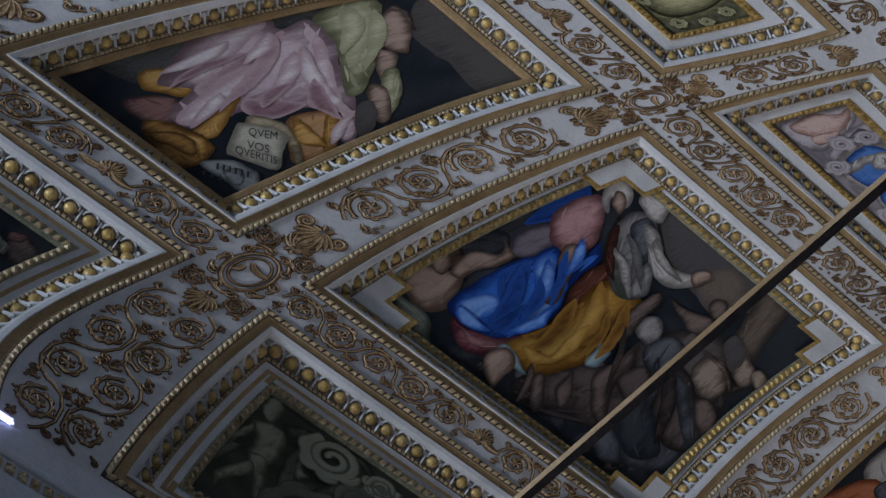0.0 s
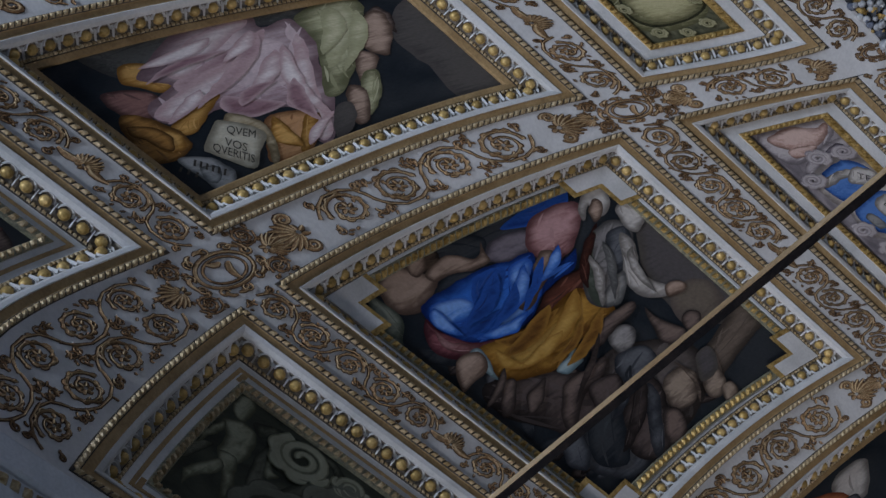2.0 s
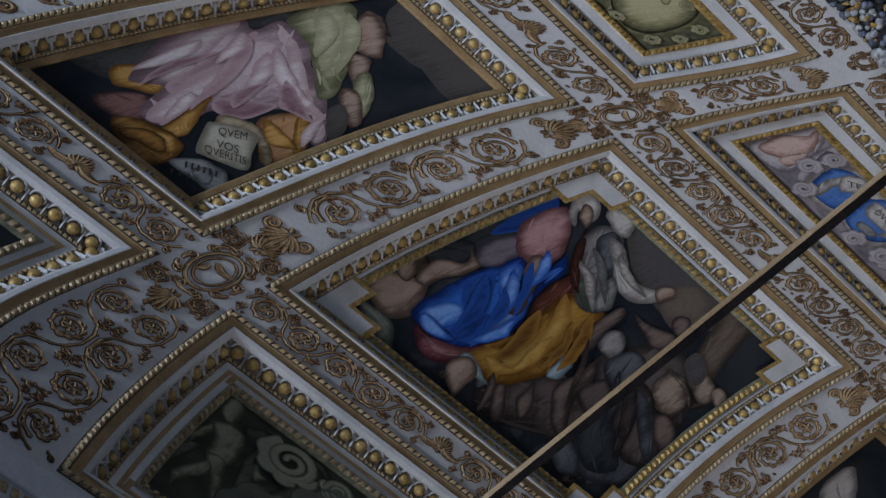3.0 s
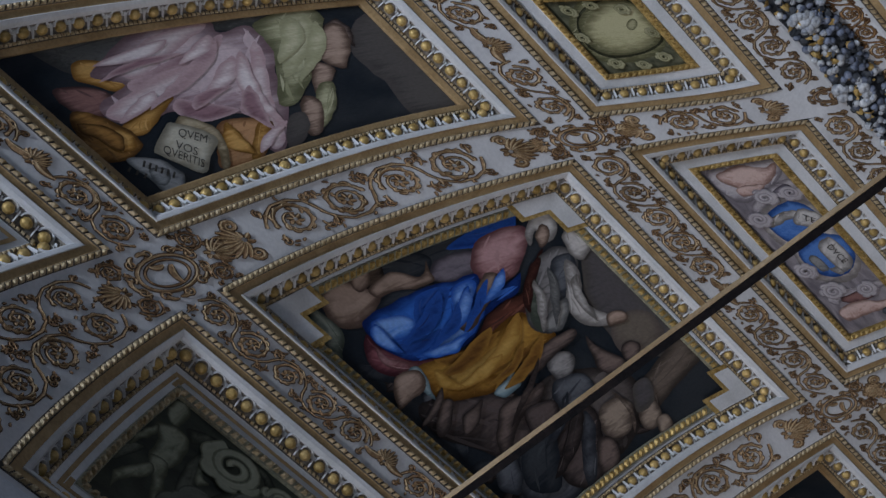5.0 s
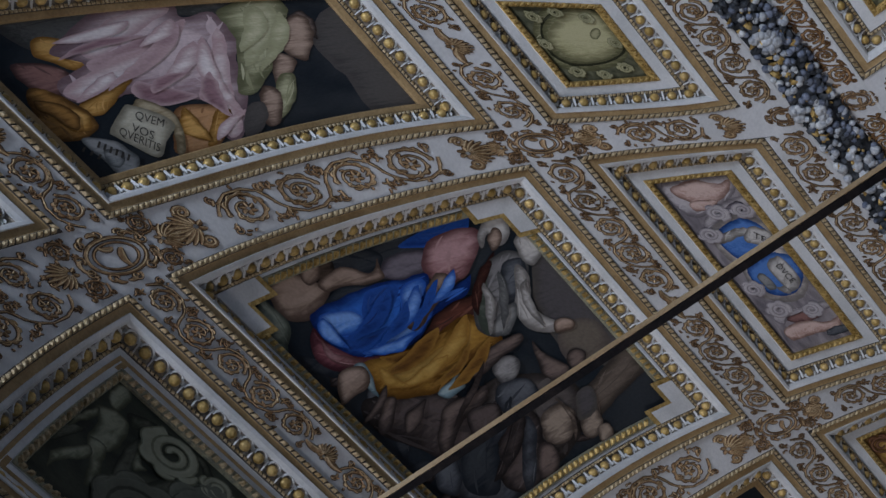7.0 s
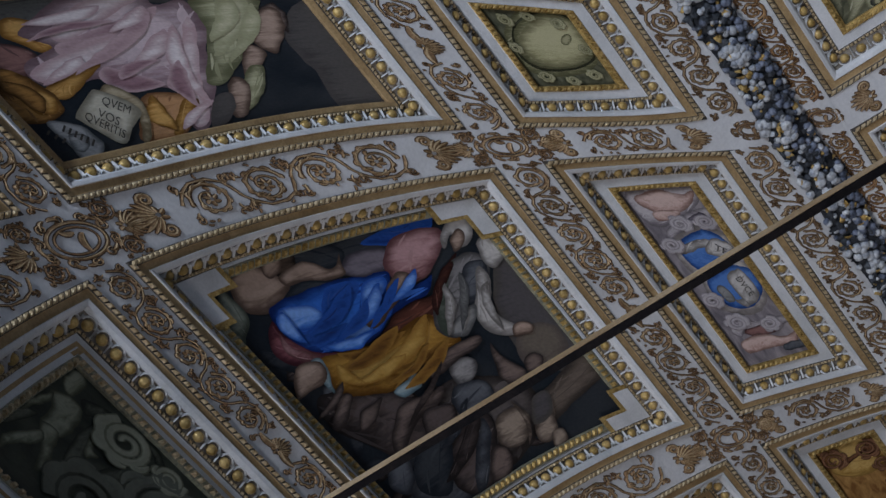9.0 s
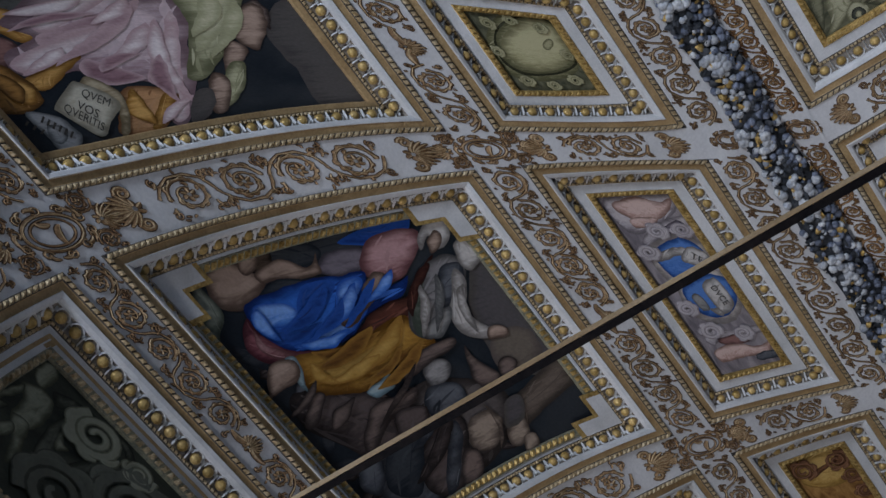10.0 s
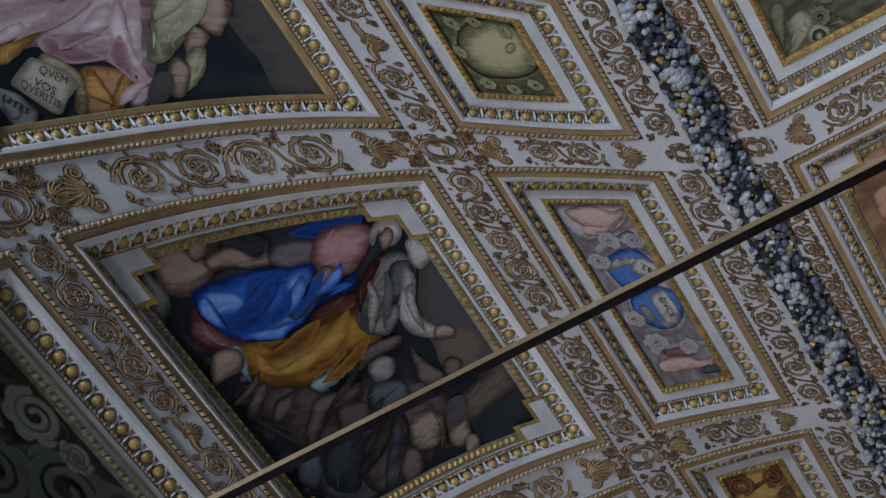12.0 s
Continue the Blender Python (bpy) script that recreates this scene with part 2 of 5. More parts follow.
def strip(name, pa, pb, mat, parent=None, label="", n=0.0):
    v, f = loft([pa, pb], closed=False)
    return mesh_object(name, v, f, mat, parent, label)


# ---- the shell of the vault, ribs and bands ----
LEVELS = [0.735, 0.723, 0.5175, 0.4866, 0.2268, 0.1985, CROWN, FAR]
SHELL_Q = np.linspace(0.76, -0.76, 60)
ps, pe = -9.0, 17.0
rings = []
for q in SHELL_Q:
    z = rise(q)
    a, b = on_vault(0, q, 0.30), on_vault(0, q, 0.55)
    rings.append([Vector((ps, a.y, a.z)), Vector((pe, a.y, a.z)), Vector((pe, b.y, b.z)), Vector((ps, b.y, b.z))])
v, f = loft(rings)
tagged(mesh_object("vault_shell", v, f, WALL, smooth=False), "rough plaster barrel vault behind the coffers", "ceiling", kind="structure")


def rib_band(name, lo, up, q0, q1, steps=60):
    qs = [q0 + (q1 - q0) * i / steps for i in range(steps + 1)]
    rows = []
    for q in qs:
        a, b = rib(lo, q), rib(up, q)
        rows.append([on_vault(a, q, 0.2), on_vault(a, q)] + [on_vault(a + (b - a) * j / 4, q) for j in range(1, 4)] + [on_vault(b, q), on_vault(b, q, 0.2)])
    v, f = loft(rows, closed=False)
    return tagged(mesh_object(name, v, f, PLASTER), "white plaster vault rib that carries painted bronze scrollwork", "rib", "vault ribs", "structure")


RIB_LIST = [("up0", "low0"), ("up1", "low1"), ("up2", "low2"), ("up3", "low3")]
rib_objects = [rib_band("vault_rib", lo, up, 0.735, -0.30) for lo, up in RIB_LIST]


def level_band(name, lo, up, qa, qb, label):
    rows = []
    for i in range(13):
        q = qa + (qb - qa) * i / 12
        a, b = rib(lo, q), rib(up, q)
        rows.append([on_vault(a + (b - a) * j / 10, q) for j in range(11)])
    v, f = loft(rows, closed=False)
    return tagged(mesh_object(name, v, f, PLASTER), label, "band", "vault bands", "structure")


ROWS_OF = [("low_", "up0"), ("low0", "up1"), ("low1", "up2"), ("low2", "up3")]
for lo, up in ROWS_OF:
    for qa, qb in ((0.735, 0.723), (0.5175, 0.4866), (0.2268, 0.1985), (CROWN, FAR), (-0.20, -0.30)):
        level_band("vault_band", lo, up, qa, qb, "white plaster band between two tiers of coffers")

# ---- coffers ----


def coffer(panel, style, label, eggs=True):
    """One recessed field: mouldings from the outside inwards, and the painted ground."""
    top = thing("coffer", label, "coffer", "coffers of the vault")
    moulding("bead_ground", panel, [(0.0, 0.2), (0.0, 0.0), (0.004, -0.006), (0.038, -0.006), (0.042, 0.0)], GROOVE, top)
    beads("bead_course", panel, 0.021, -0.006, 0.046, 0.015, BEAD, top, "gilded and white bead course", 1.0, 0.7)
    moulding("ochre_band", panel, [(0.042, 0.0), (0.046, 0.004), (0.091, 0.004)], OCHRE, top)
    moulding("fillet", panel, [(0.091, 0.004), (0.091, -0.004), (0.096, -0.006), (0.120, 0.004), (0.132, 0.022), (0.134, 0.034)], FILLET, top)
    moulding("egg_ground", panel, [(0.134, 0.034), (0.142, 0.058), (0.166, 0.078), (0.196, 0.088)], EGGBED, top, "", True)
    egg_course(panel, 0.163, 0.064, top, eggs)
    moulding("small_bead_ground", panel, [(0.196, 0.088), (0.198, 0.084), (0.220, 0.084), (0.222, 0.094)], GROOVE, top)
    beads("small_bead_course", panel, 0.209, 0.084, 0.030, 0.010, BEAD, top)
    if style == "white":
        moulding("white_border", panel, [(0.222, 0.094), (0.226, 0.096), (0.296, 0.096), (0.298, 0.09)], FILLET, top)
        moulding("leaf_frame", panel, [(0.298, 0.09), (0.304, 0.086), (0.330, 0.096), (0.344, 0.1), (0.344, 0.119)], OLDGILT, top, "worn gilded leaf moulding")
        beads("leaf_course", panel, 0.320, 0.090, 0.042, 0.016, OLDGILT, top, "", 1.0, 0.6)
        inner, depth = 0.340, 0.118
    elif style == "leaf":
        moulding("grey_fillet", panel, [(0.222, 0.094), (0.224, 0.088), (0.240, 0.088), (0.246, 0.096)], GREYWHITE, top, "mauve-grey plain fillet")
        moulding("leaf_frame", panel, [(0.246, 0.096), (0.252, 0.09), (0.285, 0.094), (0.314, 0.1), (0.314, 0.119)], GREYGREEN, top, "grey and gold leaf moulding")
        beads("leaf_course", panel, 0.282, 0.093, 0.056, 0.022, OLDGILT, top, "", 0.85, 0.45, 0.14)
        inner, depth = 0.275, 0.118
    elif style == "fret":
        moulding("white_border", panel, [(0.222, 0.094), (0.226, 0.096), (0.318, 0.096), (0.320, 0.088)], FILLET, top)
        moulding("fret_line", panel, [(0.258, 0.0935), (0.259, 0.0925), (0.282, 0.0925), (0.283, 0.0935)], OCHRE, top)
        moulding("leaf_frame", panel, [(0.320, 0.088), (0.326, 0.084), (0.356, 0.094), (0.372, 0.1), (0.372, 0.119)], GREYGREEN, top, "dark leaf moulding")
        beads("leaf_course", panel, 0.346, 0.09, 0.05, 0.02, BEAD, top, "", 0.9, 0.5)
        inner, depth = 0.368, 0.118
    else:
        moulding("ochre_inner_band", panel, [(0.222, 0.094), (0.226, 0.09), (0.262, 0.094), (0.268, 0.1), (0.268, 0.119)], OCHRE, top)
        inner, depth = 0.232, 0.118
    return top, inner, depth


def field(panel, inner, depth, mat, parent, label):
    """The painted ground of a coffer."""
    rows, uv = [], []
    for i in range(73):
        rows.append([panel.at(j / 12, i / 72, inner, depth) for j in range(13)])
        uv += [(j / 12 * 2.2, i / 72 * 2.2) for j in range(13)]
    v, f = loft(rows, closed=False)
    return mesh_object("painted_ground", v, f, mat, parent, label, False, None, uv)


def smooth_loop(pts, sub=5):
    out, n = [], len(pts)
    for i in range(n):
        p0, p1, p2, p3 = (Vector(pts[(i + k - 1) % n]) for k in range(4))
        for j in range(sub):
            t = j / sub
            out.append(0.5 * ((2 * p1) + (p2 - p0) * t + (2 * p0 - 5 * p1 + 4 * p2 - p3) * t * t + (3 * p1 - p0 - 3 * p2 + p3) * t ** 3))
    return out


def depth_in(loop):
    """Gives how deep points lie in a shape."""
    ring = np.array([(p[0], p[1]) for p in loop])
    nxt = np.roll(ring, -1, 0)
    d = nxt - ring
    long = (d ** 2).sum(1) + 1e-12
    slope = d[:, 0] / np.where(np.abs(d[:, 1]) < 1e-12, 1e-12, d[:, 1])

    def inside(x, y):
        x, y = np.atleast_1d(x)[:, None], np.atleast_1d(y)[:, None]
        t = np.clip(((x - ring[:, 0]) * d[:, 0] + (y - ring[:, 1]) * d[:, 1]) / long, 0, 1)
        dist = np.hypot(ring[:, 0] + t * d[:, 0] - x, ring[:, 1] + t * d[:, 1] - y).min(1)
        cross = ((ring[:, 1] > y) != (nxt[:, 1] > y)) & (x < slope * (y - ring[:, 1]) + ring[:, 0])
        return np.where(cross.sum(1) % 2 == 1, dist, -dist)

    return inside


def folds(panel, inner, depth, layer, pts, mats, parent, rng, count):
    """Tapered brush strokes that run along a painted shape."""
    loop = smooth_loop(pts)
    inside = depth_in(loop)
    ring = np.array([(p[0], p[1]) for p in loop])
    mid = ring.mean(0)
    axis = np.linalg.svd(ring - mid)[2][0]
    base = math.atan2(axis[1], axis[0])
    span = np.ptp((ring - mid) @ axis)
    cross = np.ptp((ring - mid) @ np.array((-axis[1], axis[0])))
    v, f, ids = [], [], []
    for k in range(count):
        for tries in range(12):
            x, y = ring.min(0) + np.array((rng.random(), rng.random())) * np.ptp(ring, 0)
            if inside(x, y) > 0.004:
                break
        else:
            continue
        a = base + rng.uniform(-0.3, 0.3) + (math.pi if rng.random() < 0.5 else 0)
        bend = rng.uniform(-1.2, 1.2)
        length = span * rng.uniform(0.35, 0.8)
        width = min(0.020, cross * rng.uniform(0.03, 0.09)) * (1.0 if k % 2 else 0.8)
        steps, line = 14, []
        for i in range(steps + 1):
            if inside(x, y) < 0.003:
                break
            line.append((x, y, a))
            x, y = x + math.cos(a) * length / steps, y + math.sin(a) * length / steps
            a += bend / steps
        if len(line) < 4:
            continue
        base_i = len(v)
        for i, (x, y, a) in enumerate(line):
            w = width * math.sin(math.pi * (i + 0.25) / (len(line) - 0.5)) * 0.5
            for s in (-1, 1):
                v.append(panel.at(x - math.sin(a) * w * s, y + math.cos(a) * w * s, inner, depth - 0.00112 - 0.0002 * layer))
        for i in range(len(line) - 1):
            q = base_i + 2 * i
            f.append((q, q + 1, q + 3, q + 2))
            ids.append(k % 2)
    if f:
        tagged(mesh_object("brushwork", v, f, mats, parent, "", False, ids), kind="stuff")


def paint(panel, inner, depth, layer, pts, mat, parent, name="painted_shape", label="", sharp=False):
    """A shape of paint on a coffer's ground, laid out by a and b across the field."""
    loop = [Vector(p) for p in pts] if sharp else smooth_loop(pts)
    if not sharp:
        loop = [p + Vector((noise.noise((p[0] * 22, p[1] * 22, layer)), noise.noise((p[0] * 22, p[1] * 22, layer + 9.5)))) * 0.007 for p in loop]
    loop = [(min(max(p[0], 0.0), 1.0), min(max(p[1], 0.0), 1.0)) for p in loop]
    bm = bmesh.new()
    face = bm.faces.new([bm.verts.new((a, b, 0)) for a, b in loop])
    bmesh.ops.triangulate(bm, faces=[face])
    b0, b1 = min(p[1] for p in loop), max(p[1] for p in loop)
    a0, a1 = min(p[0] for p in loop), max(p[0] for p in loop)
    for i in range(1, 72):
        if b0 < i / 72 < b1:
            bmesh.ops.bisect_plane(bm, geom=bm.verts[:] + bm.edges[:] + bm.faces[:], plane_co=(0, i / 72, 0), plane_no=(0, 1, 0))
    cuts = 0 if sharp else 12
    for i in range(1, cuts):
        bmesh.ops.bisect_plane(bm, geom=bm.verts[:] + bm.edges[:] + bm.faces[:], plane_co=(a0 + (a1 - a0) * i / cuts, 0, 0), plane_no=(1, 0, 0))
    inside = depth_in(loop)
    size = min(a1 - a0, b1 - b0) * 0.30 + 0.01
    layer_uv = bm.loops.layers.uv.new("UVMap")
    form_uv = bm.loops.layers.uv.new("Form")
    value, rim = {}, {}
    soft = min(a1 - a0, b1 - b0) * 0.20 + 0.004
    if sharp:
        for vt in bm.verts:
            value[vt], rim[vt] = 0.0, 1.0
    else:
        xy = np.array([vt.co[:2] for vt in bm.verts])
        form = np.clip(0.5 + 0.5 * inside(xy[:, 0] + 0.5 * size, xy[:, 1] - 0.35 * size) / size, 0, 1)
        near = np.clip(inside(xy[:, 0], xy[:, 1]) / soft, 0, 1)
        for vt, one, two in zip(bm.verts, form, near):
            value[vt], rim[vt] = float(one), float(two)
    for fc in bm.faces:
        for lp in fc.loops:
            lp[layer_uv].uv = (lp.vert.co.x * 2.2, lp.vert.co.y * 2.2)
            lp[form_uv].uv = (value[lp.vert], rim[lp.vert])
    for vt in bm.verts:
        vt.co = panel.at(vt.co.x, vt.co.y, inner, depth - 0.001 - 0.0002 * layer)
    bm.normal_update()
    me = bpy.data.meshes.new(name)
    bm.to_mesh(me)
    bm.free()
    me.materials.append(mat)
    ob = new(name, me)
    ob.parent = parent
    if label:
        tagged(ob, label)
    return ob


# contour tones of the paints that lie within a larger shape
RIMS = {
    "light_blue": (0.02, 0.085, 0.36), "deep_blue": (0.02, 0.08, 0.33), "light_ochre": (0.31, 0.155, 0.03), "brown_ochre": (0.30, 0.15, 0.03),
    "pale_pink": (0.50, 0.34, 0.34), "dusky_pink": (0.52, 0.36, 0.36), "pale_yellow": (0.37, 0.36, 0.21), "grey_brown_wall": (0.08, 0.07, 0.065),
    "mottled_wall": (0.05, 0.05, 0.048), "stone": (0.08, 0.07, 0.06), "night": (0.014, 0.017, 0.022), "niche": (0.10, 0.08, 0.07),
}


def fresco(name, dark, light, turn=0.0, scale=2.2, stretch=(2.6, 0.6, 1), contrast=0.16):
    edge = RIMS.get(name, tuple(0.5 * c for c in dark))
    return material("fresco_" + name, dark + (1,), light + (1,), 0.62, 0, scale, 0.12, 40, stretch, turn, True, 0, contrast, 0.0, "ground" not in name, 0.1, edge + (1,))


DARK = fresco("dark_ground", (0.010, 0.015, 0.021), (0.036, 0.040, 0.044), 20, 1.2, (1, 1, 1))
GRIS = fresco("dark_green_ground", (0.030, 0.034, 0.026), (0.085, 0.09, 0.065), 40, 1.5, (1, 1, 1))

MAUVE_G = fresco("mauve_ground", (0.16, 0.14, 0.15), (0.34, 0.30, 0.30), 20, 3.0, (1, 1, 1))
BROWN_G = fresco("orange_brown_ground", (0.16, 0.08, 0.045), (0.40, 0.22, 0.13), 30, 2.5, (1.5, 0.7, 1))
AMBER_G = fresco("amber_ground", (0.20, 0.09, 0.025), (0.46, 0.25, 0.08), 30, 4.0, (1, 1, 1))
OLIVE_G = fresco("olive_ground", (0.06, 0.062, 0.036), (0.15, 0.145, 0.09), 40, 4.0, (1, 1, 1))
ROW1, ROW2, ROW3 = ("low0", "up1"), ("low1", "up2"), ("low2", "up3")
P_DARK = Panel(*ROW1, 0.723, 0.5175)
P_ROSE = Panel(*ROW1, 0.4866, 0.2268)
P_CART = Panel(*ROW1, 0.1985, CROWN)
P_GREEN = Panel(*ROW2, 0.723, 0.5175)
P_SCENE = Panel(*ROW2, 0.4866, 0.2268)
P_OVAL = Panel(*ROW2, 0.1985, CROWN)
P_LOW3 = Panel(*ROW3, 0.723, 0.5175)
P_RED = Panel(*ROW3, 0.4866, 0.2268)
P_SUN = Panel(*ROW3, 0.1985, CROWN)
P_GRIS = Panel(*ROW1, FAR, -0.20)
P_ORANGE = Panel(*ROW2, FAR, -0.20)
P_FAR3 = Panel(*ROW3, FAR, -0.20)

C_DARK = coffer(P_DARK, "fret", "white and gilded coffer with a dark fresco near the cornice")
field(P_DARK, *C_DARK[1:], DARK, C_DARK[0], "dark fresco ground")
C_ROSE = coffer(P_ROSE, "plain", "gilded coffer with a fresco of a rose-robed seated shape")
field(P_ROSE, *C_ROSE[1:], DARK, C_ROSE[0], "dark fresco ground")
C_CART = coffer(P_CART, "white", "white and gilded coffer with a green-yellow painted cartouche")
field(P_CART, *C_CART[1:], OLIVE_G, C_CART[0], "olive fresco ground")
C_GREEN = coffer(P_GREEN, "fret", "white coffer with a green-grey monochrome fresco above the cornice")
field(P_GREEN, *C_GREEN[1:], GRIS, C_GREEN[0], "dark green fresco ground")
C_SCENE = coffer(P_SCENE, "leaf", "gilded coffer with a crowded fresco in blue and ochre")
field(P_SCENE, *C_SCENE[1:], DARK, C_SCENE[0], "dark fresco ground")
C_OVAL = coffer(P_OVAL, "white", "white and gilded coffer with a blue lettered medallion")
field(P_OVAL, *C_OVAL[1:], MAUVE_G, C_OVAL[0], "grey fresco ground")
C_LOW3 = coffer(P_LOW3, "fret", "white coffer with a dark fresco above the cornice")
field(P_LOW3, *C_LOW3[1:], GRIS, C_LOW3[0], "dark fresco ground")
C_RED = coffer(P_RED, "plain", "gilded coffer with a fresco of a red-draped shape")
field(P_RED, *C_RED[1:], DARK, C_RED[0], "dark fresco ground")
C_SUN = coffer(P_SUN, "white", "white and gilded coffer with an amber painted landscape")
field(P_SUN, *C_SUN[1:], AMBER_G, C_SUN[0], "amber fresco ground")
C_GRIS = coffer(P_GRIS, "white", "white and gilded coffer with an olive monochrome fresco")
field(P_GRIS, *C_GRIS[1:], OLIVE_G, C_GRIS[0], "olive fresco ground")
C_ORANGE = coffer(P_ORANGE, "leaf", "gilded coffer with an orange-toned fresco")
field(P_ORANGE, *C_ORANGE[1:], BROWN_G, C_ORANGE[0], "brown fresco ground")
C_FAR3 = coffer(P_FAR3, "white", "white and gilded coffer beside the garland", False)
field(P_FAR3, *C_FAR3[1:], GRIS, C_FAR3[0], "olive fresco ground")

# ---- tie rod ----
ROD_Z = 5.6
rod = thing("tie_rod", "dark iron tie rod with an ochre side face spanning the vault", "tie rod")
rx0 = 0.6205 * ROD_Z


def box(name, c, size, mat, parent=None, label="", bevel=0.004):
    bm = bmesh.new()
    bmesh.ops.create_cube(bm, size=1, matrix=Matrix.Translation(c) @ Matrix.Diagonal((*size, 1)))
    if bevel:
        bmesh.ops.bevel(bm, geom=bm.edges[:], offset=bevel, segments=2, affect="EDGES")
    me = bpy.data.meshes.new(name)
    bm.to_mesh(me)
    bm.free()
    me.materials.append(mat)
    ob = new(name, me)
    if parent:
        ob.parent = parent
    if label:
        tagged(ob, label)
    return ob


# near-black bar, with an ochre strip over one side face
box("bar", (rx0, 0, EYE + ROD_Z), (0.043, 8.2, 0.037), IRON, rod, "dark iron bar")
box("edge_strip", (rx0 - 0.0240, 0, EYE + ROD_Z + 0.001), (0.005, 8.2, 0.035), BRASSY, rod, "ochre side face")

# ---- room below ----
tagged(box("floor", (4, 0, -0.1), (26.4, 9.4, 0.2), STONE, bevel=0), "worn grey stone floor", "floor", kind="structure")


def wall(name, boxes, label):
    """A wall of blocks round its opening, as one mesh."""
    bm = bmesh.new()
    for c, size in boxes:
        bmesh.ops.create_cube(bm, size=1, matrix=Matrix.Translation(c) @ Matrix.Diagonal((*size, 1)))
    me = bpy.data.meshes.new(name)
    bm.to_mesh(me)
    bm.free()
    me.materials.append(WALL)
    return tagged(new(name, me), label, "wall", kind="structure")


wall("wall_south", [((4, -4.35, 3.4), (26.4, 0.6, 6.8))], "plain plaster side wall below the cornice")
wall("wall_east", [((17.2, 0, 6.3), (0.4, 9.3, 12.6))], "plain plaster end wall")
wall("wall_north", [((-2.6, 4.35, 3.4), (13.2, 0.6, 6.8)), ((12.6, 4.35, 3.4), (9.2, 0.6, 6.8)), ((6.0, 4.35, 1.0), (4.0, 0.6, 2.0)), ((6.0, 4.35, 4.85), (4.0, 0.6, 3.9))], "plaster side wall with an assumed low window")
wall("wall_west", [((-9.2, -1.6, 6.3), (0.4, 6.1, 12.6)), ((-9.2, 4.25, 6.3), (0.4, 0.8, 12.6)), ((-9.2, 2.65, 1.35), (0.4, 2.4, 2.7)), ((-9.2, 2.65, 9.35), (0.4, 2.4, 6.5))], "plaster end wall with an assumed tall window")
# windows out of view, added round the two lamps
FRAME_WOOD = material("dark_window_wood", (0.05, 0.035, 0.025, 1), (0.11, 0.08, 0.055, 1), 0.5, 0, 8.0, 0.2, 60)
win = tagged(new("window_1"), "assumed tall window out of view with a dark wooden frame", "window", kind="structure")
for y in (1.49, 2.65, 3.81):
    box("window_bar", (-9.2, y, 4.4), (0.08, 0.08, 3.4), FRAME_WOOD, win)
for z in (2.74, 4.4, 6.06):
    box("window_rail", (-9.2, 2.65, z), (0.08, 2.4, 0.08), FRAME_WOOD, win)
win = tagged(new("window_2"), "assumed low wide window out of view with a dark wooden frame", "window", kind="structure")
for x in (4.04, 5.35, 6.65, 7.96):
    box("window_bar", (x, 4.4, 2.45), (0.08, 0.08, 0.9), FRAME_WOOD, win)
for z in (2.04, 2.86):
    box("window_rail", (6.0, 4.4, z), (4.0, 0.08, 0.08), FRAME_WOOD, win)

